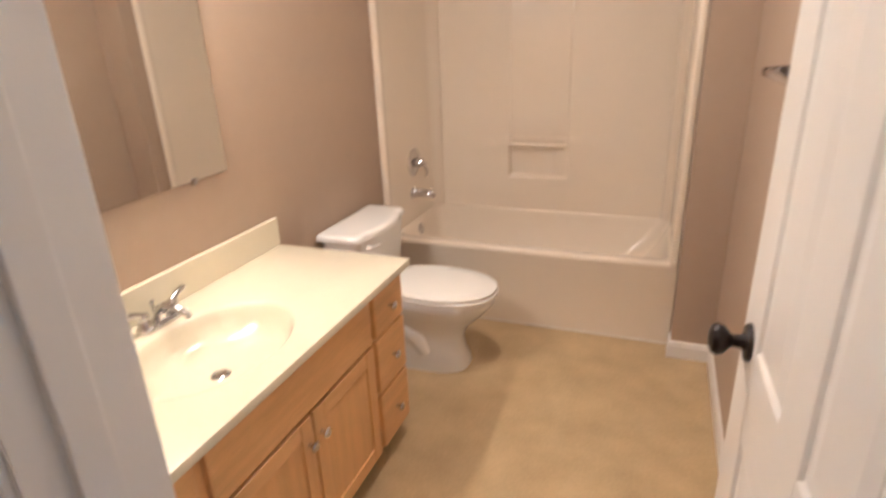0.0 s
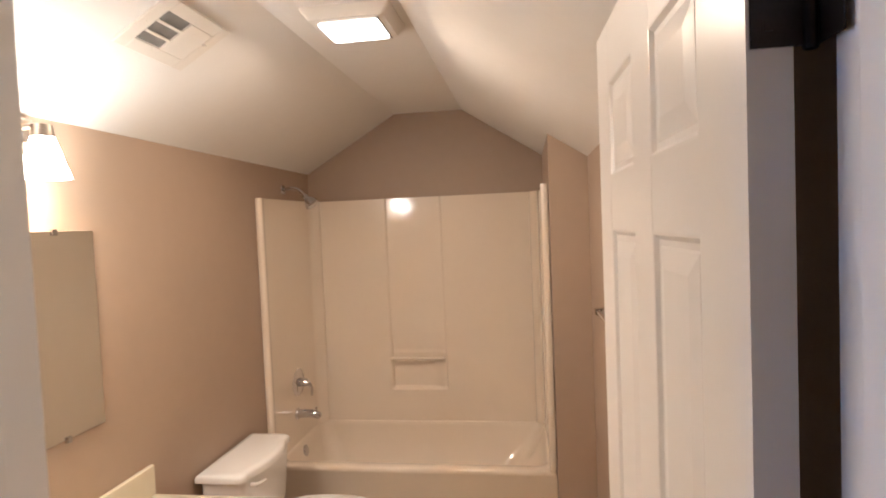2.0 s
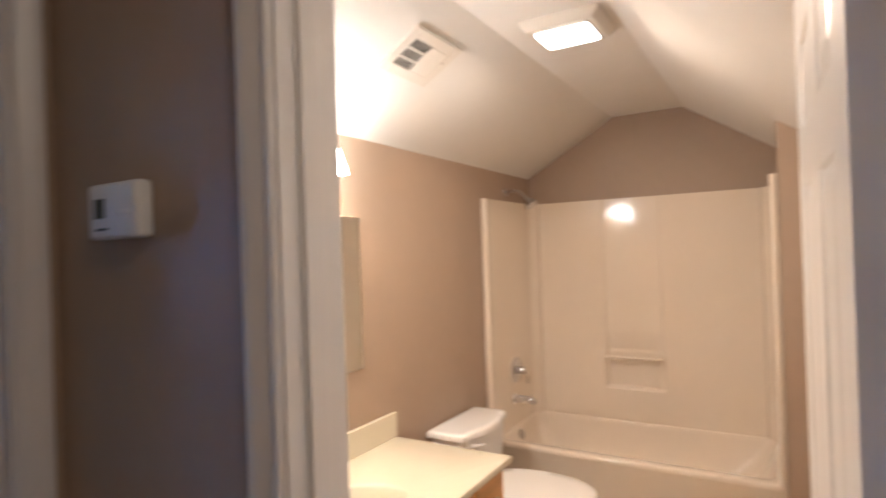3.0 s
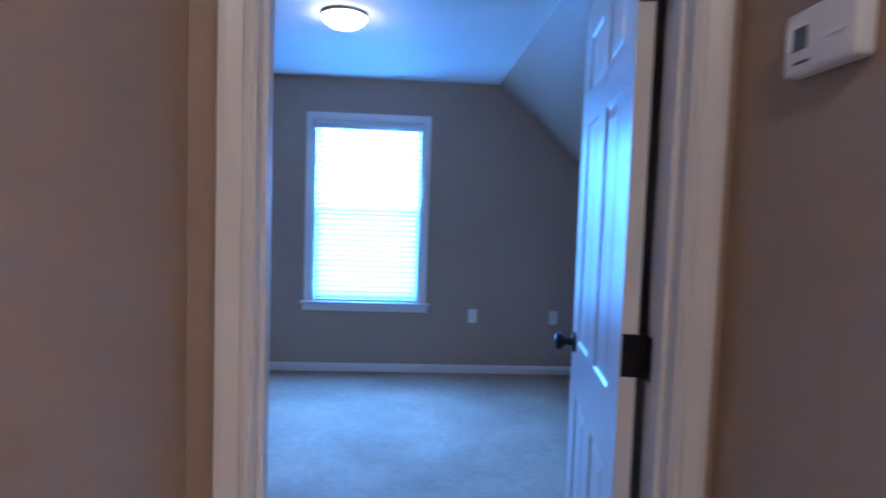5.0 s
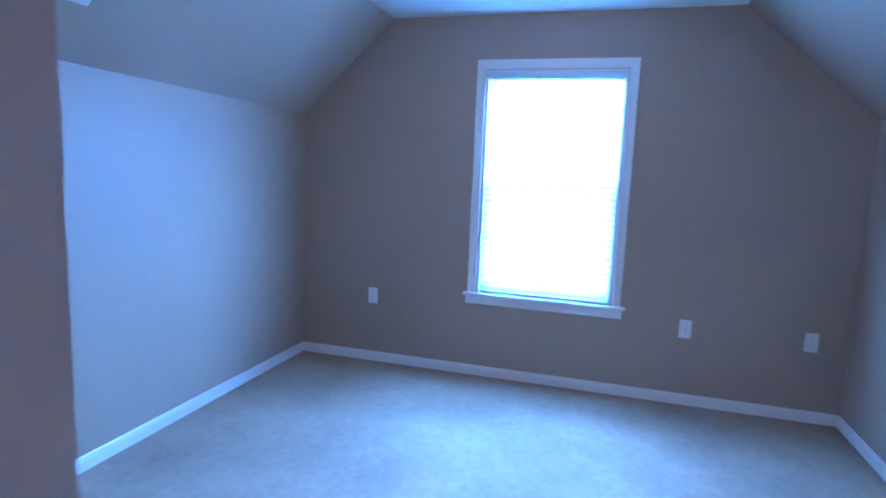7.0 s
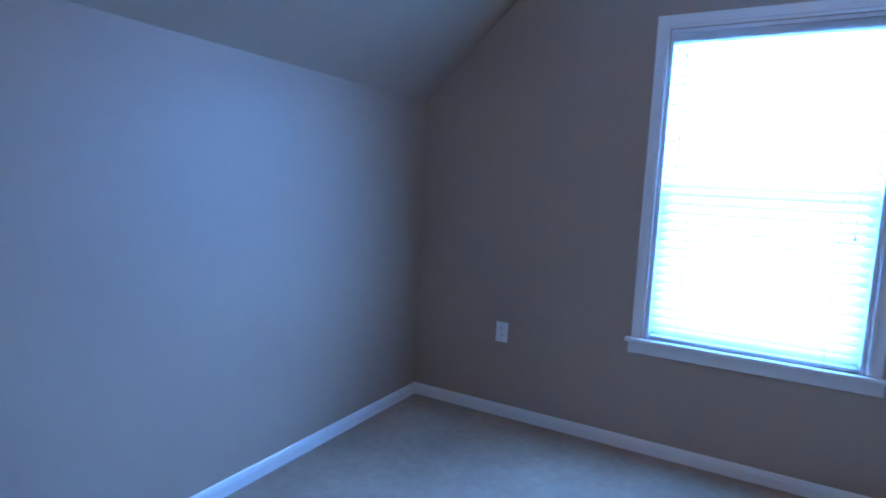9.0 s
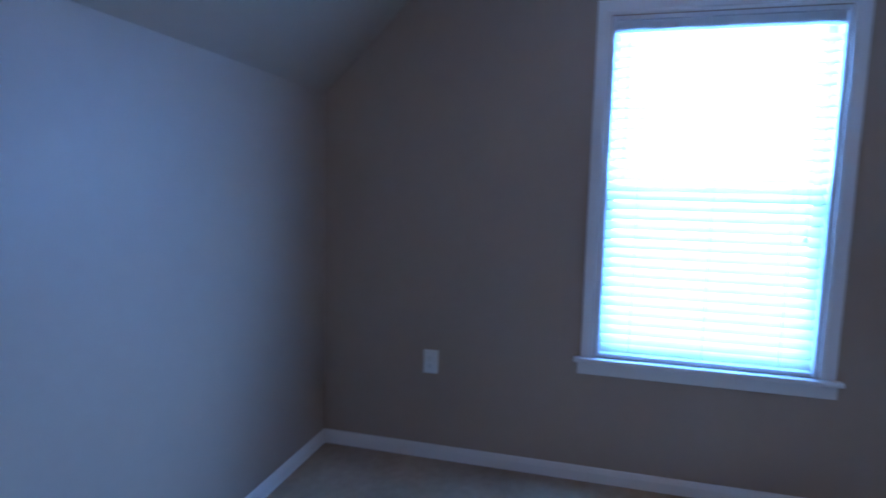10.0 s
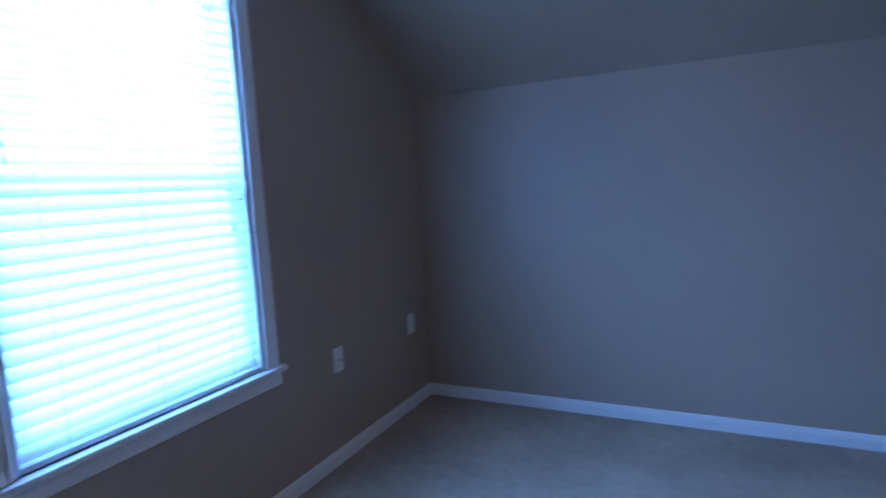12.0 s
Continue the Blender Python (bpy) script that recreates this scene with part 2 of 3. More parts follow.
# bathroom walls
structure("wall_bath_west", box(RNX, 0, BY0, BY1 + T, 0, 2.07), M_WALL, "taupe painted bathroom wall behind the vanity", "wall")
structure("wall_bath_north", box(0, BX1 + T, BY1, BY1 + T, 0, 2.5), M_WALL, "taupe painted gable wall above the tub", "wall")
structure("wall_bath_east", box(BX1, BX1 + T, BY0, BY1, 0, 2.02), M_WALL, "taupe painted bathroom side wall", "wall")
structure("wall_bath_stub", box(ALC + 0.01, BX1, STUBY, BY1, 0, 2.14), M_WALL, "taupe painted stub wall beside the tub", "wall")
bm = box(RNX, DBX0 - 0.018, HALLN, BY0, 0, 2.6)
add_box(bm, DBX1 + 0.018, HX1, HALLN, BY0, 0, 2.6)
add_box(bm, DBX0 - 0.018, DBX1 + 0.018, HALLN, BY0, DOORH + 0.018, 2.6)
structure("wall_hall_north", bm, M_WALL, "taupe painted hall wall around the bathroom doorway", "wall")
structure("ceiling_bath", prism([(-0.1, roof_z(-0.1)), (BC0, BCEIL), (BC1, BCEIL), (BX1 + 0.1, roof_z(BX1 + 0.1)), (BX1 + 0.1, 2.12), (BC1 + 0.1, 2.55), (BC0 - 0.1, 2.55), (-0.1, 2.12)], "y", BY0, BY1), M_CEIL,
          "white painted vaulted bathroom ceiling with flat centre", "ceiling")
# hall walls
structure("wall_hall_south", box(HX0, HX1, HALLS - T, HALLS, 0, 2.6), M_WALL, "taupe painted hall side wall", "wall")
structure("wall_hall_east", box(HX1, HX1 + T, HALLS - T, BY0, 0, 2.6), M_WALL, "taupe painted hall end wall", "wall")
structure("ceiling_hall", box(RX1 + 0.06, HX1, HALLS, HALLN, 2.49, 2.58), M_CEIL, "white painted hall ceiling", "ceiling")
bm = box(RX1, HX0, DRY1 + 0.018, HALLN, 0, 2.6)
add_box(bm, RX1, HX0, HALLS - T, DRY0 - 0.018, 0, 2.6)
add_box(bm, RX1, HX0, DRY0 - 0.018, DRY1 + 0.018, DOORH + 0.018, 2.6)
structure("wall_hall_west", bm, M_WALL, "taupe painted wall around the bedroom doorway", "wall")
# bedroom walls
WY0, WY1, WZ0, WZ1 = -1.635, -0.725, 0.615, 2.136
bm = box(RX0 - 0.15, RX0, RS - T, WY0, 0, 2.6)
add_box(bm, RX0 - 0.15, RX0, WY1, RN + T, 0, 2.6)
add_box(bm, RX0 - 0.15, RX0, WY0, WY1, 0, WZ0)
add_box(bm, RX0 - 0.15, RX0, WY0, WY1, WZ1, 2.6)
structure("wall_bedroom_west", bm, M_WALL, "taupe painted bedroom wall with the window", "wall")
structure("wall_bedroom_south", box(RX0, RX1, RS - T, RS, 0, 1.90), M_WALL, "taupe painted bedroom knee wall", "wall")
structure("wall_bedroom_north", box(RX0, RNX, RN, RN + T, 0, 1.90), M_WALL, "taupe painted bedroom knee wall", "wall")
structure("wall_closet", box(CLX, RX1, RS, CLY, 0, 2.6), M_WALL, "taupe painted closet wall beside the bedroom door", "wall")
s = (CEIL - KNEE) / (RCS - RS)
structure("ceiling_bedroom_slope_south", prism([(RS - 0.1, KNEE - 0.1 * s), (RCS, CEIL), (RCS, CEIL + 0.12), (RS - 0.1, KNEE + 0.05)], "x", RX0, RX1), M_WALL, "taupe painted sloped bedroom ceiling", "ceiling")
s = (CEIL - KNEE) / (RN - RCN)
structure("ceiling_bedroom_slope_north", prism([(RN + 0.1, KNEE - 0.1 * s), (RCN, CEIL), (RCN, CEIL + 0.12), (RN + 0.1, KNEE + 0.05)], "x", RX0, RNX), M_WALL, "taupe painted sloped bedroom ceiling", "ceiling")
structure("ceiling_bedroom", box(RX0, RX1, RCS, RCN, CEIL, CEIL + 0.12), M_CEIL, "white painted flat bedroom ceiling", "ceiling")
structure("ground", box(-300, 300, -300, 300, -0.5, -0.105), M_GROUND, "mown lawn outside the house", "ground")


# door linings, casings and baseboards
def door_lining(name, m, w, label):
    """A doorway lining: x across 0..w, y from hall face 0 to room face -T below, z up."""
    root = thing(name, label, "door frame", m, kind="structure")
    for nm, bm in (("jamb", box(-0.018, 0, 0, T, 0, DOORH)), ("jamb", box(w, w + 0.018, 0, T, 0, DOORH)), ("head_jamb", box(-0.018, w + 0.018, 0, T, DOORH, DOORH + 0.018))):
        part(nm, bm, M_TRIM, root)
    for nm, bm in (("stop", box(0, 0.011, 0.035, 0.072, 0, DOORH - 0.011, bevel=0.002)), ("stop", box(w - 0.011, w, 0.035, 0.072, 0, DOORH - 0.011, bevel=0.002)),
                   ("stop", box(0.0, w, 0.035, 0.072, DOORH - 0.011, DOORH, bevel=0.002))):
        part(nm, bm, M_TRIM, root)
    r = 0.006
    p = [(-r, 0, 0), (-r, 0, DOORH + r), (w + r, 0, DOORH + r), (w + r, 0, 0)]
    part("casing", sweep(CASING, p, (0, -1, 0)), M_TRIM, root)
    q = [(w + r, T, 0), (w + r, T, DOORH + r), (-r, T, DOORH + r), (-r, T, 0)]
    part("casing", sweep(CASING, q, (0, 1, 0)), M_TRIM, root)
    return root


frame_bath = door_lining("door_frame_1", pose(DBX0, HALLN, 0), DBX1 - DBX0, "white painted bathroom doorway casing and jambs")
frame_bed = door_lining("door_frame_2", pose(HX0, DRY0, 0, 0, 0, 90), DRY1 - DRY0, "white painted bedroom doorway casing and jambs")
part("strike_plate", box(-0.0005, 0.0015, 0.078, 0.105, 0.94, 1.0), M_BRONZE, frame_bed, "dark bronze strike plate")


def baseboard(name, path, label="white painted wooden baseboard"):
    prof = [(o, u) for u, o in BASE]
    return structure(name, sweep(prof, path, (0, 0, 1)), M_TRIM, label, "baseboard", smooth=False)


baseboard("baseboard_1", [(RX1, CLY, 0), (CLX, CLY, 0), (CLX, RS, 0), (RX0, RS, 0), (RX0, RN, 0), (RNX, RN, 0), (RNX, HALLN, 0)][::-1])
baseboard("baseboard_2", [(BX1, BY0 + 0.02, 0), (BX1, STUBY, 0), (ALC + 0.010, STUBY, 0), (ALC + 0.010, TUBY - 0.012, 0)])
baseboard("baseboard_3", [(HX1, HALLS, 0), (HX1, HALLN, 0), (DBX1 + 0.064, HALLN, 0)])
baseboard("baseboard_4", [(DBX0 - 0.064, HALLN, 0), (HX0 + 0.018, HALLN, 0)])
baseboard("baseboard_5", [(HX0 + 0.018, HALLS, 0), (HX1, HALLS, 0)])


# ---------------------------------------------------------------- doors
def panel_door(name, w, h, m, label):
    """A six-panel door: hinge edge at x 0, free edge at x -w, hall face at y 0, other face at y -0.035... turned by m."""
    root = thing(name, label, "door", m, kind="structure")
    th, sk = 0.035, 0.007
    st, mid = 0.112, 0.10
    rails = [(0.0, 0.235), (0.80, 0.97), (1.650, 1.745), (h - 0.105, h)]
    cols = [(-w + st, -w / 2 - mid / 2), (-w / 2 + mid / 2, -st)]
    bm = box(-w, 0, sk, th - sk, 0, h)
    for y0, y1 in ((0, sk), (th - sk, th)):
        add_box(bm, -w, -w + st, y0, y1, 0, h)
        add_box(bm, -st, 0, y0, y1, 0, h)
        add_box(bm, -w / 2 - mid / 2, -w / 2 + mid / 2, y0, y1, 0.1, h - 0.05)
        for a, b in rails:
            add_box(bm, -w + st, -st, y0 + 0.0003, y1 - 0.0003, a, b)
    part("slab", bm, M_DOOR, root)
    for i in range(3):
        z0, z1 = rails[i][1], rails[i + 1][0]
        for x0, x1 in cols:
            for side in (0, 1):
                ya, sg = (sk, -1) if side == 0 else (th - sk, 1)
                # sticking slope, flat groove, raised field
                def ring(d, o):
                    return [(x0 + d, ya + sg * o, z0 + d), (x1 - d, ya + sg * o, z0 + d), (x1 - d, ya + sg * o, z1 - d), (x0 + d, ya + sg * o, z1 - d)]
                rings = [ring(0, 0.007), ring(0.004, 0.0065), ring(0.010, 0.0012), ring(0.018, 0.0006), ring(0.021, 0.0022), ring(0.046, 0.0062), ring(0.053, 0.0062)]
                b2 = loft(rings, cap=False)
                b2.faces.new([b2.verts.new(p) for p in ring(0.053, 0.0062)])
                part("panel", b2, M_DOOR, root)
    kx, kz = -w + 0.062, 0.965
    for sg, y in ((-1, 0.0), (1, th)):
        knob = lathe([(0.0, 0), (0.033, 0), (0.033, 0.004), (0.030, 0.008), (0.016, 0.010), (0.012, 0.016), (0.011, 0.028), (0.017, 0.034), (0.026, 0.042), (0.0285, 0.052), (0.025, 0.060), (0.014, 0.065), (0.0, 0.066)])
        part("door_knob", turned(knob, pose(kx, y, kz, 90 if sg < 0 else -90)), M_BRONZE, root, "dark bronze round knob", smooth=True)
    part("latch_plate", box(-w - 0.0012, -w + 0.001, 0.006, 0.029, kz - 0.029, kz + 0.029), M_BRONZE, root)
    for z in (0.28, 1.035, 1.797):
        hb = box(-0.002, 0.0022, 0.003, th + 0.010, z, z + 0.09, bevel=0.0005, seg=1)
        merge(hb, turned(lathe([(0, -0.004), (0.005, -0.003), (0.0062, 0), (0.0062, 0.09), (0.005, 0.093), (0, 0.094)], 12), pose(0.001, th + 0.012, z)))
        add_box(hb, -0.001, 0.036, th + 0.0165, th + 0.0185, z, z + 0.09, bevel=0.0005, seg=1)
        add_box(hb, -0.001, 0.0012, th + 0.012, th + 0.017, z, z + 0.09)
        for sz in (0.016, 0.045, 0.074):
            add_box(hb, 0.002, 0.0032, 0.012, 0.019, z + sz - 0.0035, z + sz + 0.0035)
        part("hinge", hb, M_BRONZE, root, "dark bronze butt hinge")
    return root


door_bath = panel_door("door_1", 0.70, 2.02, Matrix.Translation((1.577, -0.128, 0.012)) @ pose(0, 0, 0, 0, 0, -88.3), "white six-panel bathroom door standing open")
door_bed = panel_door("door_2", 0.705, 2.02, Matrix.Translation((0.222, -0.395, 0.018)) @ pose(0, 0, 0, 0, 0, -9.2), "white six-panel bedroom door standing open")

# ---------------------------------------------------------------- bathroom: tub and surround
RIM, STOP = 0.430, 1.862
tub = thing("bathtub", "almond fibreglass bathtub with a plain apron", "bathtub")


def rounded(x0, x1, y0, y1, r, z, seg=6):
    out = []
    for cx, cy, a0 in ((x1 - r, y1 - r, 0), (x0 + r, y1 - r, 90), (x0 + r, y0 + r, 180), (x1 - r, y0 + r, 270)):
        for k in range(seg + 1):
            a = radians(a0 + 90 * k / seg)
            out.append((cx + r * math.cos(a), cy + r * math.sin(a), z))
    return out


bm = loft([rounded(0.004, ALC + 0.009, TUBY + 0.012, BY1 - 0.004, 0.004, 0.0), rounded(0.004, ALC + 0.009, TUBY + 0.010, BY1 - 0.004, 0.004, RIM - 0.05),
           rounded(0.004, ALC + 0.009, TUBY + 0.002, BY1 - 0.004, 0.008, RIM - 0.03), rounded(0.004, ALC + 0.009, TUBY, BY1 - 0.004, 0.008, RIM - 0.012),
           rounded(0.006, ALC + 0.007, TUBY + 0.006, BY1 - 0.006, 0.01, RIM - 0.002), rounded(0.012, ALC + 0.0, TUBY + 0.016, BY1 - 0.012, 0.012, RIM),
           rounded(0.036, ALC - 0.028, TUBY + 0.066, BY1 - 0.050, 0.05, RIM - 0.001), rounded(0.041, ALC - 0.033, TUBY + 0.078, BY1 - 0.053, 0.06, RIM - 0.008), rounded(0.047, ALC - 0.042, TUBY + 0.090, BY1 - 0.057, 0.07, RIM - 0.030),
           rounded(0.070, ALC - 0.085, TUBY + 0.105, BY1 - 0.072, 0.09, RIM - 0.12), rounded(0.14, ALC - 0.24, TUBY + 0.13, BY1 - 0.14, 0.13, 0.12),
           rounded(0.18, ALC - 0.30, TUBY + 0.17, BY1 - 0.18, 0.12, 0.07)], cap=True)
part("tub_shell", bm, M_TUB, tub, smooth=True, angle=60)
ov = turned(lathe([(0, 0), (0.034, 0), (0.034, 0.004), (0.028, 0.009), (0, 0.010)]), pose(0.056, 2.56, 0.365, 0, 80))
part("overflow_plate", ov, M_CHROME, tub, "chrome overflow plate", smooth=True)
part("drain", turned(lathe([(0, 0), (0.03, 0), (0.03, 0.003), (0.02, 0.005), (0, 0.005)]), pose(0.28, 2.57, 0.07)), M_CHROME, tub, smooth=True)
part("caulk_line", tube([(0.01, TUBY + 0.008, 0.004), (ALC, TUBY + 0.008, 0.004)], 0.005, 8), M_CAULK, tub)

surround = thing("tub_surround", "glossy almond fibreglass three-wall tub surround", "tub surround")
PB = BY1 - 0.04   # face of the back panel
# side panels with rounded front flanges, drawn in plan and pushed up


def side_panel(x_wall, sg):
    f = [(0.0, TUBY - 0.004), (0.010, TUBY - 0.010), (0.022, TUBY - 0.010), (0.032, TUBY - 0.004), (0.034, TUBY + 0.008), (0.028, TUBY + 0.030), (0.022, TUBY + 0.055),
         (0.028, TUBY + 0.30), (0.034, PB - 0.10), (0.040, PB - 0.07), (0.056, PB - 0.05), (0.075, PB - 0.035), (0.085, PB - 0.012), (0.085, BY1 - 0.002), (0.0, BY1 - 0.002)]
    pts = [(x_wall + sg * u, v) for u, v in f]
    b = prism(pts, "z", RIM - 0.001, STOP)
    return b


part("side_panel", side_panel(0.003, 1), M_TUB, surround, smooth=True, angle=50)
part("side_panel", side_panel(ALC + 0.006, -1), M_TUB, surround, smooth=True, angle=50)
X0, X1, XA, XB = 0.086, ALC - 0.077, 0.520, 0.880
LEDGE = 0.875


def smooth_step(a, b, t):
    t = min(1.0, max(0.0, (t - a) / (b - a)))
    return t * t * (3 - 2 * t)


def moulding(x, z):
    """How far the back panel stands out towards the room."""
    mid_ = smooth_step(XA - 0.008, XA + 0.004, x) * (1 - smooth_step(XB - 0.004, XB + 0.008, x))
    away = min(1.0, max(0.0, XA - x, x - XB) / 0.30)
    low = 1 - smooth_step(LEDGE - 0.014 - 0.16 * away, LEDGE + 0.016 + 0.16 * away, z)
    open_mid = mid_ * smooth_step(0.628, 0.655, z)
    out = 0.009 * low * (1 - open_mid)
    out -= 0.006 * mid_ * (1 - low)
    for xc in (XA, XB):
        out += 0.005 * math.exp(-((x - xc) / 0.006) ** 2) * (1 - low)
    niche = smooth_step(XA + 0.002, XA + 0.014, x) * (1 - smooth_step(XB - 0.09, XB - 0.01, x)) * smooth_step(0.628, 0.648, z) * (1 - smooth_step(0.80, 1.02, z))
    out -= 0.028 * niche
    return out


def moulded_sheet():
    xs = sorted(set([X0 + (X1 - X0) * k / 60 for k in range(61)] + [c + d * 0.002 for c in (XA, XB) for d in range(-12, 14)]))
    zs_ = sorted(set([RIM - 0.004 + (STOP - RIM + 0.004) * k / 60 for k in range(61)] + [c + d * 0.003 for c in (LEDGE, 0.642, 0.838) for d in range(-8, 9)] + [0.80 + 0.02 * k for k in range(12)]))
    b = bmesh.new()
    g = [[b.verts.new((x, PB - moulding(x, z), z)) for x in xs] for z in zs_]
    for r0, r1 in zip(g, g[1:]):
        for k in range(len(xs) - 1):
            b.faces.new((r0[k], r0[k + 1], r1[k + 1], r1[k]))
    top = [b.verts.new((x, BY1 - 0.002, STOP)) for x in xs]
    for k in range(len(xs) - 1):
        b.faces.new((g[-1][k], g[-1][k + 1], top[k + 1], top[k]))
    return b


part("back_panel", moulded_sheet(), M_TUB, surround, smooth=True, angle=50)
bar = tube([(XA + 0.002, PB - 0.020, 0.836), (XB - 0.010, PB - 0.020, 0.836)], 0.009, 14)
part("grab_bar", bar, M_TUB, surround, "moulded almond washcloth bar", smooth=True)
# shower fittings
valve = thing("shower_valve", "chrome single-lever shower valve on the surround", "valve", pose(0.030, 2.564, 0.778, 0, 90))
part("escutcheon", lathe([(0, 0), (0.082, 0), (0.082, 0.003), (0.070, 0.010), (0.035, 0.014), (0, 0.014)], 36), M_CHROME, valve, smooth=True)
part("hub", lathe([(0.026, 0.010), (0.026, 0.035), (0.022, 0.050), (0.020, 0.062), (0, 0.064)], 24), M_CHROME, valve, smooth=True)
part("lever", tube([(0.0, 0, 0.052), (0.015, 0.02, 0.066), (0.05, 0.028, 0.074), (0.088, 0.030, 0.070)], [0.012, 0.011, 0.009, 0.007], 12), M_CHROME, valve, smooth=True)
spout = thing("tub_spout", "chrome tub spout below the valve", "spout", pose(0.030, 2.53, 0.600))
part("escutcheon", turned(lathe([(0, 0), (0.036, 0), (0.036, 0.004), (0.028, 0.010), (0, 0.010)]), pose(0, 0, 0, 0, 90)), M_CHROME, spout, smooth=True)
part("spout_body", tube([(0.004, 0, 0), (0.05, 0, 0.002), (0.10, 0, 0.0), (0.128, 0, -0.008), (0.140, 0, -0.020)], [0.026, 0.025, 0.024, 0.022, 0.014], 18), M_CHROME, spout, smooth=True)
part("diverter", turned(lathe([(0.004, 0), (0.004, 0.012), (0.008, 0.016), (0.007, 0.022), (0, 0.023)], 12), pose(0.118, 0, 0.018)), M_CHROME, spout, smooth=True)
shower = thing("shower_fixture", "chrome shower head on a bent arm", "shower head", pose(0.0, 2.56, 1.925))
part("flange", turned(lathe([(0, 0), (0.03, 0), (0.028, 0.006), (0.012, 0.012), (0, 0.012)]), pose(0, 0, 0, 0, 90)), M_CHROME, shower, smooth=True)
part("arm", tube([(0, 0, 0), (0.05, 0, 0.008), (0.09, 0, 0.0), (0.118, 0, -0.022), (0.130, 0, -0.038)], 0.010, 12), M_CHROME, shower, smooth=True)
part("head", turned(lathe([(0.012, 0.0), (0.017, 0.012), (0.016, 0.024), (0.030, 0.044), (0.041, 0.064), (0.042, 0.078), (0.036, 0.083), (0, 0.080)]), pose(0.128, 0, -0.036, 0, 140)), M_CHROME, shower, smooth=True)

# ---------------------------------------------------------------- toilet (faces +x)
TY = 1.755
toilet = thing("toilet", "white porcelain toilet with closed lid", "toilet", pose(0, TY, 0) @ Matrix.Diagonal((1, 1, 0.96, 1)))


def oval(cx, a, b, z, n=2.3, back=None):
    pts = superellipse(cx, 0, a, b, z, n, 40)
    return [(max(x, back), y, z) if back is not None else (x, y, z) for x, y, z in pts]


part("base", loft([oval(0.375, 0.255, 0.128, 0.0, 3), oval(0.375, 0.250, 0.124, 0.03, 3), oval(0.375, 0.232, 0.106, 0.08, 2.7), oval(0.38, 0.220, 0.098, 0.16, 2.5),
                   oval(0.40, 0.228, 0.112, 0.22), oval(0.435, 0.266, 0.152, 0.29), oval(0.455, 0.290, 0.178, 0.345), oval(0.46, 0.295, 0.184, 0.375), oval(0.46, 0.288, 0.180, 0.388)]),
     M_PORC, toilet, smooth=True, angle=60)
part("trapway", tube([(0.22, -0.075, 0.05), (0.24, -0.082, 0.16), (0.32, -0.086, 0.21), (0.40, -0.085, 0.16), (0.44, -0.082, 0.08)], [0.045, 0.05, 0.05, 0.045, 0.035], 14), M_PORC, toilet, smooth=True)
part("seat", loft([oval(0.475, 0.278, 0.178, 0.388, back=0.235), oval(0.475, 0.288, 0.188, 0.392, back=0.232), oval(0.475, 0.288, 0.188, 0.404, back=0.232), oval(0.475, 0.280, 0.182, 0.409, back=0.235)]), M_SEAT, toilet, smooth=True)
part("lid", loft([oval(0.472, 0.276, 0.178, 0.411, back=0.225), oval(0.472, 0.286, 0.187, 0.415, back=0.222), oval(0.472, 0.286, 0.187, 0.424, back=0.222), oval(0.470, 0.272, 0.176, 0.433, back=0.228), oval(0.47, 0.20, 0.12, 0.437, back=0.24)]), M_SEAT, toilet, smooth=True)
for y in (-0.075, 0.075):
    part("seat_hinge", box(0.215, 0.25, y - 0.02, y + 0.02, 0.389, 0.43, bevel=0.006), M_SEAT, toilet)
part("tank", loft([rounded(0.030, 0.185, -0.195, 0.195, 0.03, 0.37), rounded(0.025, 0.205, -0.215, 0.215, 0.035, 0.42), rounded(0.02, 0.215, -0.228, 0.228, 0.035, 0.60), rounded(0.02, 0.220, -0.232, 0.232, 0.035, 0.676)]), M_PORC, toilet, smooth=True, angle=50)


def lid_ring(d, z):
    # a lid whose front bows out in the middle
    out = []
    for k in range(25):
        u = -1 + 2 * k / 24
        bow = 0.225 + 0.035 * max(0.0, 1 - (abs(u) / 0.72) ** 2.5)
        if abs(u) > 0.9:
            bow -= 0.02 * ((abs(u) - 0.9) / 0.1) ** 2
        out.append((bow - d, u * (0.245 - d), z))
    return out + [(0.012 + d, 0.243 - d, z), (0.012 + d, -0.243 + d, z)]


part("tank_lid", loft([lid_ring(0.006, 0.676), lid_ring(0.0, 0.680), lid_ring(0.0, 0.700), lid_ring(0.003, 0.708), lid_ring(0.010, 0.714), lid_ring(0.03, 0.716)]), M_PORC, toilet, smooth=True, angle=50)
lev = tube([(0.222, -0.17, 0.645), (0.240, -0.17, 0.645), (0.247, -0.155, 0.643), (0.250, -0.10, 0.634)], [0.011, 0.010, 0.008, 0.007], 12)
part("flush_lever", lev, M_SEAT, toilet, smooth=True)
for y in (-0.105, 0.105):
    part("bolt_cap", turned(lathe([(0.014, 0), (0.013, 0.008), (0.008, 0.014), (0, 0.016)], 14), pose(0.34, y, 0.018)), M_SEAT, toilet, smooth=True)
part("supply_line", tube([(0.0, -0.17, 0.16), (0.05, -0.17, 0.16), (0.07, -0.17, 0.2), (0.09, -0.165, 0.3), (0.1, -0.16, 0.375)], 0.006, 10), M_CHROME, toilet, smooth=True)

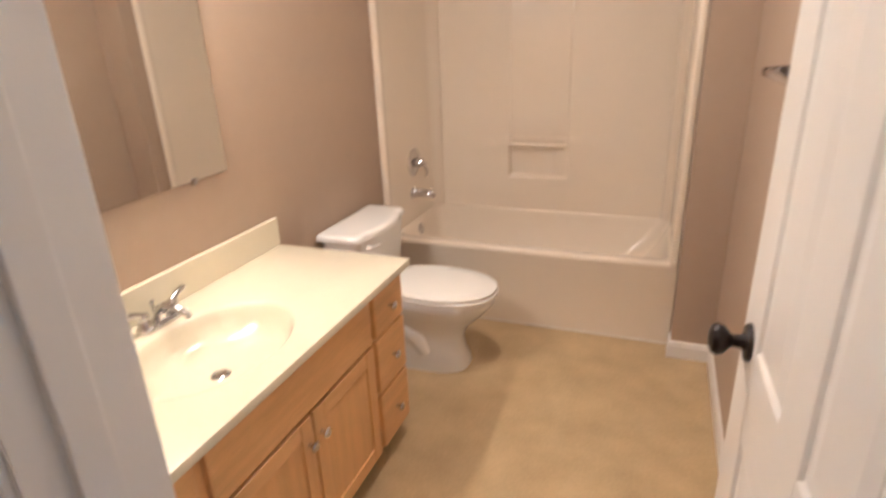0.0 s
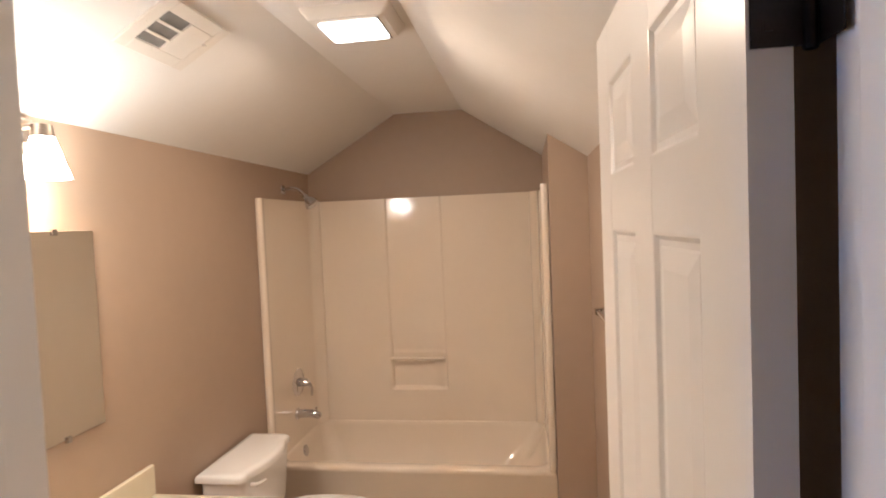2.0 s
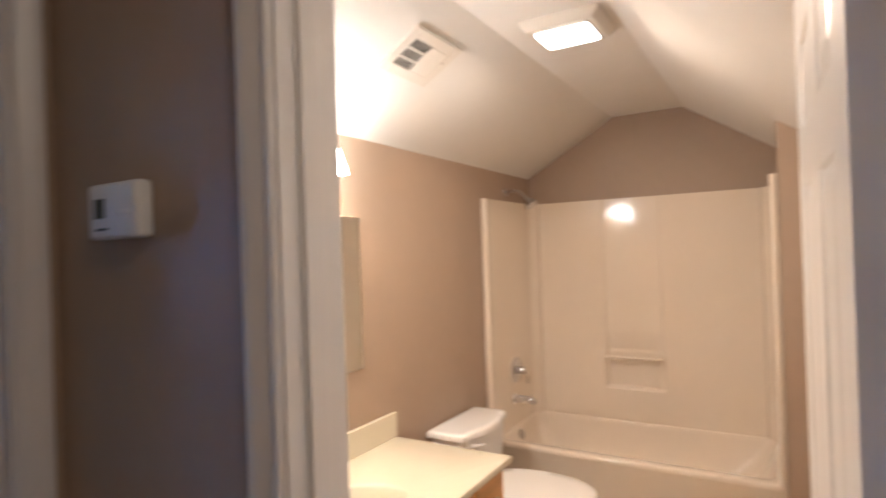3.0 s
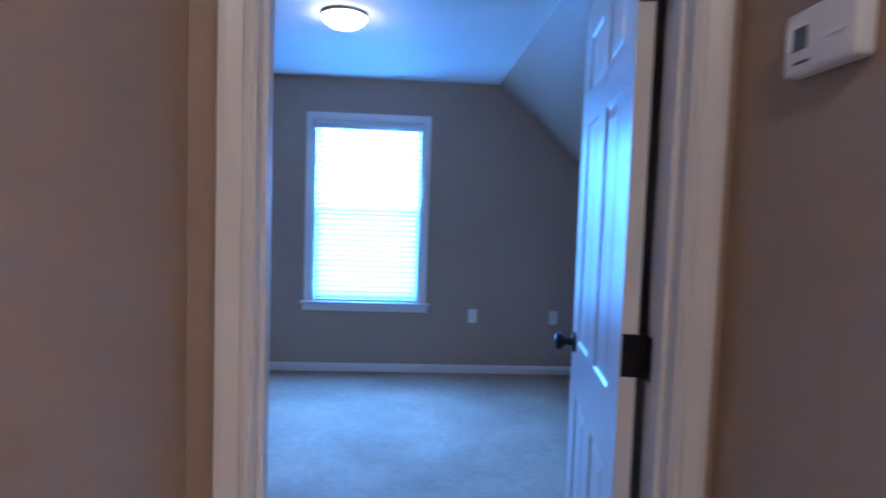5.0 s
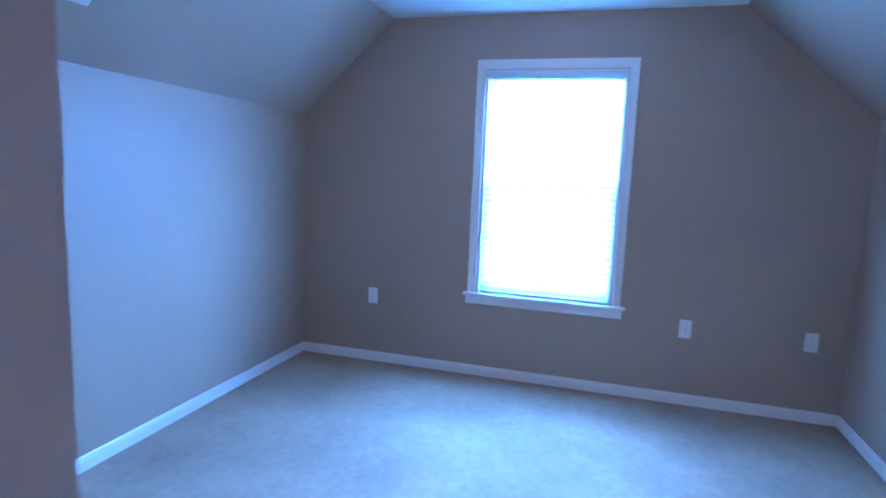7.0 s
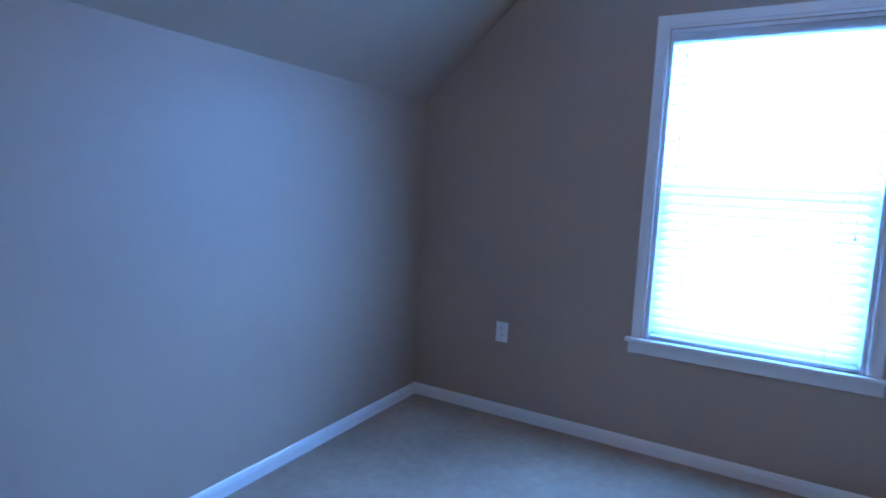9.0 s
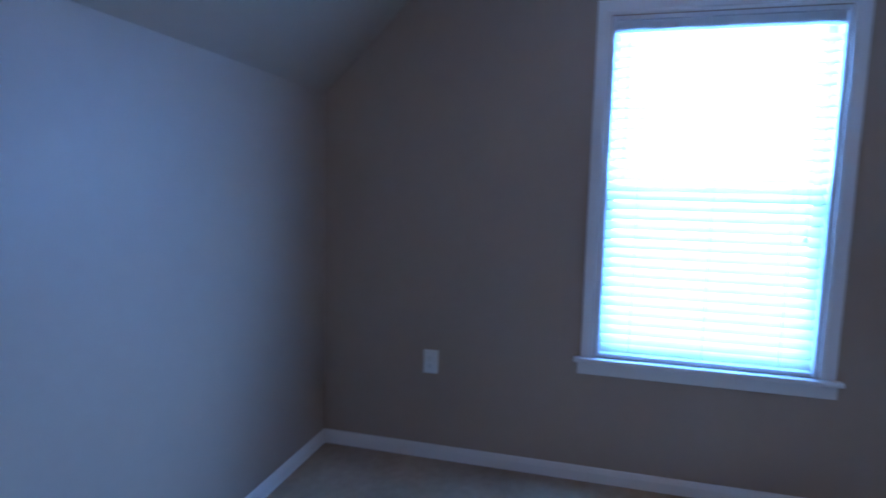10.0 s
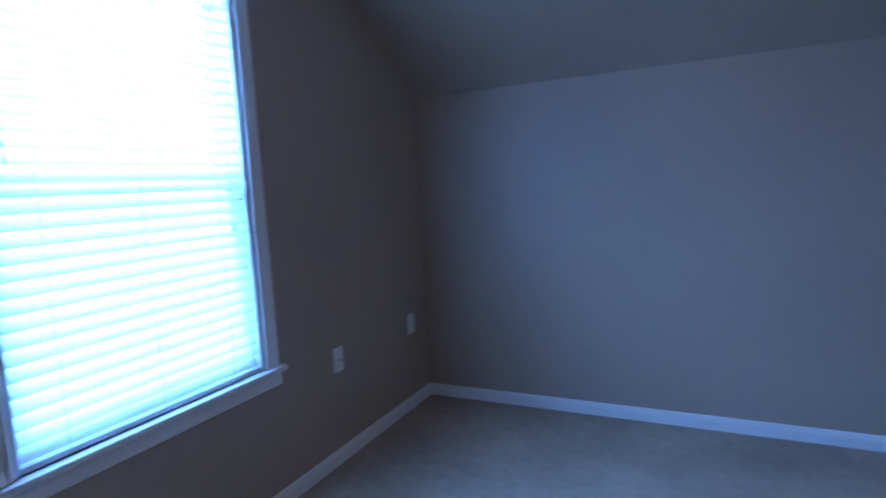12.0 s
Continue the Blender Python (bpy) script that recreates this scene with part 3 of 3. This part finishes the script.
# ---------------------------------------------------------------- vanity
VY0, VY1, VX, CT = BY0 + 0.003, 1.240, 0.535, 0.735
vanity = thing("vanity_cabinet", "honey oak vanity cabinet with two doors and side drawers", "vanity")
for nm, a in (("side_panel", (0.003, VX - 0.019, VY0, VY0 + 0.016)), ("side_panel", (0.003, VX - 0.019, VY1 - 0.016, VY1))):
    part(nm, box(*a, 0.07, CT - 0.024), M_OAK, vanity)
part("back_panel", box(0.003, 0.012, VY0 + 0.016, VY1 - 0.016, 0.07, CT - 0.024), M_OAK, vanity)
part("bottom_panel", box(0.012, VX - 0.019, VY0 + 0.016, VY1 - 0.016, 0.07, 0.086), M_OAK, vanity)
bm = box(VX - 0.019, VX, VY0, VY1, 0.07, 0.10)
add_box(bm, VX - 0.019, VX, VY0, VY1, CT - 0.06, CT - 0.024)
for y0, y1 in ((VY0, -0.10), (0.185, 0.26), (0.595, 0.623), (0.96, 1.035), (1.215, VY1)):
    add_box(bm, VX - 0.019, VX, y0, y1, 0.10, CT - 0.06)
for z in (0.305, 0.525):
    add_box(bm, VX - 0.019, VX - 0.001, VY0 + 0.02, VY1 - 0.02, z, z + 0.022)
part("face_frame", bm, M_OAK, vanity)
part("toe_kick", box(0.003, VX - 0.07, VY0, VY1, 0.0, 0.07), M_TOE_SHADE, vanity)


def slab_front(name, y0, y1, z0, z1, mat, knob=None):
    b = box(VX, VX + 0.019, y0, y1, z0, z1, bevel=0.005, seg=2)
    ob = part(name, b, mat, vanity)
    if knob:
        k = lathe([(0, 0), (0.007, 0), (0.006, 0.010), (0.010, 0.014), (0.0155, 0.018), (0.0155, 0.022), (0.011, 0.027), (0, 0.028)], 20)
        part("knob", turned(k, pose(VX + 0.019, knob[0], knob[1], 0, 90)), M_CHROME, ob, "brushed nickel knob", smooth=True)
    return ob


def framed_door(y0, y1, z0, z1, knob):
    ob = part("door", box(VX + 0.001, VX + 0.012, y0 + 0.03, y1 - 0.03, z0 + 0.03, z1 - 0.03), M_OAK, vanity)
    w = 0.052
    for nm, a in (("stile", (y0, y0 + w, z0, z1)), ("stile", (y1 - w, y1, z0, z1))):
        part(nm, box(VX, VX + 0.019, *a, bevel=0.003), M_OAK, ob)
    for nm, a in (("rail", (y0 + w, y1 - w, z0, z0 + w)), ("rail", (y0 + w, y1 - w, z1 - w, z1))):
        part(nm, box(VX, VX + 0.0185, *a, bevel=0.003), M_OAKH, ob)
    k = lathe([(0, 0), (0.007, 0), (0.006, 0.010), (0.010, 0.014), (0.0155, 0.018), (0.0155, 0.022), (0.011, 0.027), (0, 0.028)], 20)
    part("knob", turned(k, pose(VX + 0.019, knob[0], knob[1], 0, 90)), M_CHROME, ob, "brushed nickel knob", smooth=True)


Z0, Z1 = 0.085, 0.692
D3 = 1.005
for z0, z1 in ((0.535, Z1), (0.315, 0.522), (Z0, 0.302)):
    slab_front("drawer_front", D3, 1.222, z0, z1, M_OAKH, ((D3 + 1.222) / 2, (z0 + z1) / 2))
    slab_front("drawer_front", -0.12, 0.205, z0, z1, M_OAKH, (0.045, (z0 + z1) / 2))
slab_front("false_front", 0.24, 0.98, 0.535, Z1, M_OAKH)
framed_door(0.24, 0.604, Z0, 0.522, (0.578, 0.44))
framed_door(0.614, 0.98, Z0, 0.522, (0.640, 0.44))

top = thing("countertop", "cream cultured marble vanity top with moulded oval sink", "countertop")
SX, SY, SA, SB = 0.312, 0.555, 0.185, 0.252   # sink centre and half axes


def out_ring(z, d, n=64):
    """The top's outline, spread by angle so that it joins the bowl."""
    x0, x1, y0, y1 = 0.003 + d, 0.578 - d, VY0 + d, 1.260 - d
    pts = []
    for k in range(n):
        t = 2 * math.pi * k / n
        c, s_ = math.cos(t), math.sin(t)
        lim = min(((x1 - SX) / c if c > 0 else (x0 - SX) / c) if abs(c) > 1e-6 else 9, ((y1 - SY) / s_ if s_ > 0 else (y0 - SY) / s_) if abs(s_) > 1e-6 else 9)
        pts.append([SX + c * lim, SY + s_ * lim, z])
    for cx in (x0, x1):     # snap the nearest points to the corners
        for cy in (y0, y1):
            p = min(pts, key=lambda q: (q[0] - cx) ** 2 + (q[1] - cy) ** 2)
            p[0], p[1] = cx, cy
    return [tuple(p) for p in pts]


def bowl(f, z, n=64):
    return [(SX + SA * f * math.cos(2 * math.pi * k / n), SY + SB * f * math.sin(2 * math.pi * k / n), z) for k in range(n)]


bm = loft([out_ring(CT - 0.024, 0.0), out_ring(CT - 0.005, 0.0), out_ring(CT - 0.001, 0.002), out_ring(CT, 0.005), bowl(1.06, CT), bowl(1.02, CT - 0.0015), bowl(0.985, CT - 0.008), bowl(0.955, CT - 0.025),
           bowl(0.91, CT - 0.044), bowl(0.82, CT - 0.067), bowl(0.66, CT - 0.086), bowl(0.40, CT - 0.097), bowl(0.09, CT - 0.101)], cap=False)
bm.faces.new(list(bm.verts)[-64:])
part("slab", bm, M_TOP, top, smooth=True, angle=40)
part("backsplash", box(0.003, 0.022, VY0, 1.260, CT - 0.001, CT + 0.110, bevel=0.004), M_TOP, top)
part("drain", turned(lathe([(0.027, 0), (0.027, 0.003), (0.022, 0.005), (0.019, 0.002), (0.016, 0.006), (0, 0.008)], 24), pose(SX, SY, CT - 0.101)), M_CHROME, top, "chrome pop-up drain", smooth=True)

faucet = thing("faucet", "chrome two-handle sink faucet", "faucet", pose(0.080, 0.600, CT))
part("base_plate", loft([rounded(-0.026, 0.026, -0.078, 0.078, 0.025, 0.0), rounded(-0.026, 0.026, -0.078, 0.078, 0.025, 0.010), rounded(-0.020, 0.020, -0.072, 0.072, 0.02, 0.018)]), M_CHROME, faucet, smooth=True)
part("spout", tube([(0, 0, 0.015), (0.008, 0, 0.045), (0.035, 0, 0.062), (0.075, 0, 0.060), (0.105, 0, 0.046), (0.112, 0, 0.034)], [0.019, 0.017, 0.014, 0.012, 0.011, 0.010], 16), M_CHROME, faucet, smooth=True)
part("lift_rod", turned(lathe([(0.003, 0), (0.003, 0.045), (0.006, 0.048), (0.006, 0.056), (0, 0.058)], 10), pose(-0.018, 0, 0.015)), M_CHROME, faucet, smooth=True)
for sg in (-1, 1):
    h_ = part("handle", turned(lathe([(0.021, 0), (0.019, 0.012), (0.014, 0.022), (0.016, 0.032), (0.012, 0.040), (0, 0.042)], 20), pose(0, sg * 0.052, 0.015)), M_CHROME, faucet, smooth=True)
    part("lever", tube([(0, sg * 0.052, 0.048), (-0.004, sg * 0.078, 0.062), (-0.006, sg * 0.100, 0.067), (-0.006, sg * 0.112, 0.066)], [0.010, 0.009, 0.0095, 0.006], 12), M_CHROME, h_, smooth=True)

# ---------------------------------------------------------------- mirror, lights, vent
mirror = thing("wall_mirror", "frameless rectangular mirror above the vanity", "mirror")
part("glass", box(0.0025, 0.0075, 0.045, 1.052, 1.079, 1.710), M_MIRROR, mirror)
for y, z in ((0.20, 1.079), (0.90, 1.079), (0.20, 1.71), (0.90, 1.71)):
    part("clip", box(0.0005, 0.013, y - 0.010, y + 0.010, z - 0.012, z + 0.008, bevel=0.003), M_CHROME, mirror, "small chrome mirror clip")

vlight = thing("vanity_light", "wall light bar with frosted glass shades, lit", "wall light", pose(0, 0.555, 1.995))
part("back_plate", box(0.0, 0.028, -0.28, 0.28, -0.036, 0.036, bevel=0.008), M_BRASS, vlight, "brushed metal back plate")
for y in (-0.225, 0.0, 0.225):
    part("arm", tube([(0.026, y, 0.0), (0.07, y, 0.005), (0.10, y, 0.0), (0.105, y, -0.02)], 0.009, 12), M_BRASS, vlight, smooth=True)
    part("socket_cup", turned(lathe([(0, 0.02), (0.026, 0.018), (0.028, -0.01), (0.028, -0.02)], 20), pose(0.105, y, -0.012)), M_BRASS, vlight, smooth=True)
    shade = [(0.028, 0.0), (0.034, -0.02), (0.046, -0.06), (0.056, -0.09), (0.062, -0.112), (0.059, -0.112), (0.053, -0.09), (0.043, -0.06), (0.031, -0.02), (0.025, 0.0)]
    part("shade", turned(lathe(shade, 24, cap=False), pose(0.105, y, -0.028)), M_SHADE, vlight, "frosted white bell glass shade", smooth=True)
for y in (-0.225, 0.0, 0.225):
    bulb("vanity_bulb", (0.105, 0.555 + y, 1.995 - 0.085), 5)

fan = thing("ceiling_fan_light", "white ceiling exhaust fan with lit lens", "ceiling light", pose(0.853, 1.29, BCEIL))
part("housing", loft([rounded(-0.15, 0.15, -0.125, 0.125, 0.012, 0.0), rounded(-0.15, 0.15, -0.125, 0.125, 0.012, -0.008), rounded(-0.125, 0.125, -0.115, 0.115, 0.012, -0.040), rounded(-0.10, 0.10, -0.10, 0.10, 0.008, -0.044)]), M_VENT, fan, smooth=True)
part("lens", loft([rounded(-0.100, 0.100, -0.090, 0.090, 0.01, -0.0435), rounded(-0.098, 0.098, -0.088, 0.088, 0.01, -0.052), rounded(-0.085, 0.085, -0.075, 0.075, 0.01, -0.056)]), M_LENS, fan, "glowing frosted plastic lens", smooth=True)
for k in range(8):
    x = 0.103 + 0.0055 * k
    part("slot", box(x, x + 0.0025, -0.105, 0.105, -0.046 + 0.005 * k * 0.9, -0.036 + 0.0045 * k), M_SLOT, fan)

# dark sheet behind the louvres; its colour stands in for the opening's shade
M_VENT_SHADE = material("vent_opening_shade", (0.10, 0.085, 0.07), 0.8, var=0.2, scale=20)


def register(label, m):
    """A stamped steel ceiling register whose face looks down local -z, long side along y."""
    root = thing("ceiling_vent", label, "ceiling vent", m)
    bm = box(-0.105, 0.105, -0.155, -0.110, -0.009, 0, bevel=0.003)
    for a in ((-0.105, 0.105, 0.110, 0.155), (-0.105, -0.062, -0.110, 0.110), (0.062, 0.105, -0.110, 0.110)):
        add_box(bm, *a, -0.009, 0, bevel=0.003)
    part("frame", bm, M_VENT, root)
    part("backing", box(-0.062, 0.062, -0.110, 0.110, -0.0015, -0.0005), M_VENT_SHADE, root)
    part("cover", box(-0.062, 0.062, -0.002, 0.108, -0.010, -0.004, bevel=0.002), M_VENT, root)
    for k in range(11):
        part("slat", turned(box(-0.062, 0.062, -0.0052, 0.0052, -0.0006, 0.0006), pose(0, -0.106 + k * 0.0100, -0.006, 35)), M_VENT, root)
    for x in (-0.022, 0.022):
        part("divider", box(x - 0.004, x + 0.004, -0.110, -0.004, -0.012, -0.009), M_VENT, root)
    for y in (-0.135, 0.135):
        part("screw", turned(lathe([(0.004, 0), (0.0035, -0.0015), (0, -0.002)], 10), pose(0, y, -0.009)), M_VENT, root)
    part("lever", box(0.020, 0.026, 0.106, 0.122, -0.018, -0.008), M_VENT, root)
    return root


slope = math.degrees(math.atan(BSLOPE))
register("white air register on the sloped bathroom ceiling, half louvred", pose(0.394, 0.966, roof_z(0.394), 0, -slope) @ pose(0, 0, -0.001))
room_slope = (CEIL - KNEE) / (RCS - RS)
register("white air register on the sloped bedroom ceiling", pose(-1.294, RS + 0.284, KNEE + 0.284 * room_slope, math.degrees(math.atan(room_slope))) @ pose(0, 0, -0.001, 0, 0, 90))

towel = thing("towel_bar", "chrome towel bar on the side wall", "towel bar", pose(BX1, 0, 1.352))
for y in (0.86, 1.42):
    part("bracket", loft([[(0, y - 0.022, -0.035), (0, y + 0.022, -0.035), (0, y + 0.022, 0.02), (0, y - 0.022, 0.02)], [(-0.01, y - 0.02, -0.03), (-0.01, y + 0.02, -0.03), (-0.01, y + 0.02, 0.018), (-0.01, y - 0.02, 0.018)],
                          [(-0.065, y - 0.013, -0.006), (-0.065, y + 0.013, -0.006), (-0.065, y + 0.013, 0.014), (-0.065, y - 0.013, 0.014)]]), M_CHROME, towel)
part("bar", tube([(-0.055, 0.86, 0.004), (-0.055, 1.42, 0.004)], 0.008, 12), M_CHROME, towel, smooth=True)

# ---------------------------------------------------------------- hall
thermo = thing("thermostat", "white plastic thermostat on the hall wall", "thermostat", pose(0.595, HALLN, 1.640))
part("case", box(-0.070, 0.070, -0.030, 0.0, -0.046, 0.046, bevel=0.008, seg=3), M_PLATE, thermo, smooth=True)
part("display", box(-0.048, -0.020, -0.0315, -0.029, -0.012, 0.020), M_LCD, thermo, "grey display")
part("label_bar", box(-0.045, -0.012, -0.0310, -0.029, -0.032, -0.028), M_LCD, thermo)
for k in range(3):
    part("button", box(0.012 + 0.016 * k, 0.022 + 0.016 * k, -0.0325, -0.029, -0.008, 0.0, bevel=0.001), M_PLATE, thermo)

# ---------------------------------------------------------------- bedroom window
win = thing("window_1", "white double-hung window with vinyl sashes", "window", kind="structure")
wy0, wy1 = WY0, WY1
d0 = RX0 - 0.15
part("window_frame", add_box(add_box(add_box(box(d0, RX0 - 0.003, wy0, wy0 + 0.016, WZ0, WZ1), d0, RX0 - 0.003, wy1 - 0.016, wy1, WZ0, WZ1), d0, RX0 - 0.003, wy0 + 0.016, wy1 - 0.016, WZ1 - 0.016, WZ1), d0, RX0 - 0.06, wy0 + 0.016, wy1 - 0.016, WZ0, WZ0 + 0.020), M_VINYLW, win)
r = 0.004
p = [(RX0, wy0 - r, WZ0 + 0.002), (RX0, wy0 - r, WZ1 + r), (RX0, wy1 + r, WZ1 + r), (RX0, wy1 + r, WZ0 + 0.002)]
wc = [(u * 1.05, o) for u, o in CASING]
part("casing", sweep(wc, p, (1, 0, 0)), M_TRIM, win, smooth=True)
part("window_sill", box(RX0 - 0.06, RX0 + 0.035, wy0 - 0.092, wy1 + 0.092, WZ0 - 0.022, WZ0, bevel=0.006, seg=3), M_TRIM, win, "white painted window stool")
part("apron", box(RX0, RX0 + 0.014, wy0 - 0.075, wy1 + 0.075, WZ0 - 0.080, WZ0 - 0.022, bevel=0.004), M_TRIM, win)
MR = 1.375


def sash(x, z0, z1):
    b = box(x, x + 0.03, wy0 + 0.016, wy0 + 0.052, z0, z1, bevel=0.003)
    add_box(b, x, x + 0.03, wy1 - 0.052, wy1 - 0.016, z0, z1, bevel=0.003)
    add_box(b, x, x + 0.03, wy0 + 0.052, wy1 - 0.052, z0, z0 + 0.042, bevel=0.003)
    add_box(b, x, x + 0.03, wy0 + 0.052, wy1 - 0.052, z1 - 0.036, z1, bevel=0.003)
    sh = part("sash", b, M_VINYLW, win)
    g = part("pane", box(x + 0.012, x + 0.016, wy0 + 0.050, wy1 - 0.050, z0 + 0.040, z1 - 0.034), M_GLASS, sh)
    g.visible_shadow = False


sash(RX0 - 0.135, MR - 0.02, WZ1 - 0.016)
sash(RX0 - 0.100, WZ0 + 0.020, MR + 0.02)
part("insect_screen", box(RX0 - 0.149, RX0 - 0.1485, wy0 + 0.018, wy1 - 0.018, WZ0 + 0.022, MR), M_SCREEN, win, "dark insect screen")

blind = thing("window_blind", "white two-inch horizontal blind, lowered with slats open", "blind")
BXc = RX0 - 0.032
by0, by1 = wy0 + 0.018, wy1 - 0.018
part("headrail", box(BXc - 0.026, BXc + 0.026, by0, by1, WZ1 - 0.066, WZ1 - 0.017, bevel=0.004), M_VINYLW, blind)
part("valance", box(BXc + 0.026, BXc + 0.031, by0 - 0.003, by1 + 0.003, WZ1 - 0.074, WZ1 - 0.022, bevel=0.002), M_SLAT, blind)
zs, step = WZ0 + 0.048, 0.0438
n_slats = int((WZ1 - 0.085 - zs) / step) + 1
slat_mesh = None
for k in range(n_slats):
    z = zs + k * step
    if slat_mesh is None:
        sec = [(-0.025, -0.0), (-0.012, 0.0022), (0.0, 0.003), (0.012, 0.0022), (0.025, 0.0), (0.025, -0.0022), (0.012, -0.0), (0.0, 0.0008), (-0.012, -0.0), (-0.025, -0.0022)]
        b = prism(sec, "y", by0 + 0.003, by1 - 0.003)
        slat_mesh = mesh_of(b, "slat", M_SLAT)
    ob = new("slat", slat_mesh)
    ob.parent = blind
    ob.matrix_local = pose(BXc, 0, z, 0, 45 + random.uniform(-1.5, 1.5))
part("bottom_rail", box(BXc - 0.025, BXc + 0.025, by0 + 0.003, by1 - 0.003, WZ0 + 0.002, WZ0 + 0.020, bevel=0.003), M_VINYLW, blind)
for y in (by0 + 0.13, (by0 + by1) / 2, by1 - 0.13):
    for dx in (-0.027, 0.027):
        part("ladder_cord", tube([(BXc + dx, y, WZ0 + 0.012), (BXc + dx, y, WZ1 - 0.06)], 0.0010, 6), M_CORD, blind)
part("lift_cord", tube([(BXc + 0.030, by0 + 0.06, WZ1 - 0.07), (BXc + 0.032, by0 + 0.062, 1.42)], 0.0026, 6), M_CORD, blind)
part("tilt_cord", tube([(BXc + 0.030, by1 - 0.075, WZ1 - 0.07), (BXc + 0.032, by1 - 0.075, 1.22)], 0.0012, 6), M_CORD, blind)
part("tassel", turned(lathe([(0.002, 0.03), (0.005, 0.024), (0.007, 0.0), (0, -0.001)], 12), pose(BXc + 0.032, by1 - 0.075, 1.19)), M_CORD, blind, smooth=True)


# ---------------------------------------------------------------- bedroom plates, ceiling light
def wall_plate(name, m, kind_, label):
    """A plate in the local xz plane that faces -y."""
    root = thing(name, label, "wall plate", m)
    part("plate", loft([[(-0.0365, 0, -0.059), (0.0365, 0, -0.059), (0.0365, 0, 0.059), (-0.0365, 0, 0.059)], [(-0.0365, -0.003, -0.059), (0.0365, -0.003, -0.059), (0.0365, -0.003, 0.059), (-0.0365, -0.003, 0.059)],
                        [(-0.032, -0.006, -0.0545), (0.032, -0.006, -0.0545), (0.032, -0.006, 0.0545), (-0.032, -0.006, 0.0545)]]), M_PLATE, root)
    if kind_ == "duplex":
        for z in (-0.0195, 0.0195):
            f = part("receptacle", box(-0.0165, 0.0165, -0.0078, -0.005, z - 0.0135, z + 0.0135, bevel=0.001), M_PLATE, root)
            for a in ((-0.0075, -0.0055, 0.0, 0.009), (0.0055, 0.0075, 0.001, 0.008), (-0.002, 0.002, -0.010, -0.006)):
                part("slot", box(a[0], a[1], -0.0082, -0.0076, z + a[2], z + a[3]), M_SLOT, f)
    elif kind_ == "switch":
        part("toggle", turned(box(-0.005, 0.005, -0.020, -0.004, -0.006, 0.006, bevel=0.001), pose(0, 0, 0.003, 20)), M_PLATE, root)
    else:
        part("jack", turned(lathe([(0.005, 0), (0.005, 0.006), (0.004, 0.010), (0, 0.010)], 12), pose(0, -0.006, 0, 90)), M_CHROME, root, smooth=True)
    for z in ((-0.0, ) if kind_ == "duplex" else (-0.042, 0.042)):
        part("screw", turned(lathe([(0.003, 0), (0.0025, 0.001), (0, 0.001)], 10), pose(0, -0.006, z, 90)), M_PLATE, root)
    return root


tagged(wall_plate("outlet", pose(RX0, -2.420, 0.514, 0, 0, 90), "duplex", "white duplex outlet on the window wall"), group="bedroom wall outlets")
tagged(wall_plate("outlet", pose(RX0, 0.455, 0.514, 0, 0, 90), "duplex", "white duplex outlet near the room corner"), group="bedroom wall outlets")
wall_plate("cable_plate", pose(RX0, -0.255, 0.514, 0, 0, 90), "jack", "white cable jack plate beside the window")
wall_plate("light_switch", pose(0.140, CLY, 1.215, 0, 0, 180), "switch", "white toggle light switch beside the bedroom door")

dome = thing("ceiling_light", "flush-mount alabaster glass ceiling light, lit", "ceiling light", pose(-1.93, -1.23, CEIL) @ Matrix.Diagonal((0.88, 0.88, 0.80, 1)))
part("canopy", lathe([(0, 0), (0.146, 0), (0.150, -0.012), (0.138, -0.026), (0.0, -0.028)], 40), M_BRASS, dome, "brushed metal canopy", smooth=True)
part("bowl", lathe([(0.140, -0.022), (0.138, -0.040), (0.122, -0.066), (0.092, -0.086), (0.052, -0.098), (0.0, -0.102)], 40), M_DOME, dome, "glowing alabaster glass bowl", smooth=True)
part("finial", turned(lathe([(0.016, 0), (0.012, -0.008), (0.007, -0.012), (0.010, -0.020), (0.004, -0.030), (0, -0.031)], 16), pose(0, 0, -0.100)), M_BRASS, dome, smooth=True)
# unseen copy of the dome, added only to brighten the hall
hall_fill = tagged(copy_thing(dome, pose(1.95, -0.74, 2.49)), "unseen glowing dome added as fill light for the hall")
for piece in hall_fill.children:
    if piece.name.startswith("bowl"):
        piece.data = piece.data.copy()
        piece.data.materials[0] = M_HALL_FILL
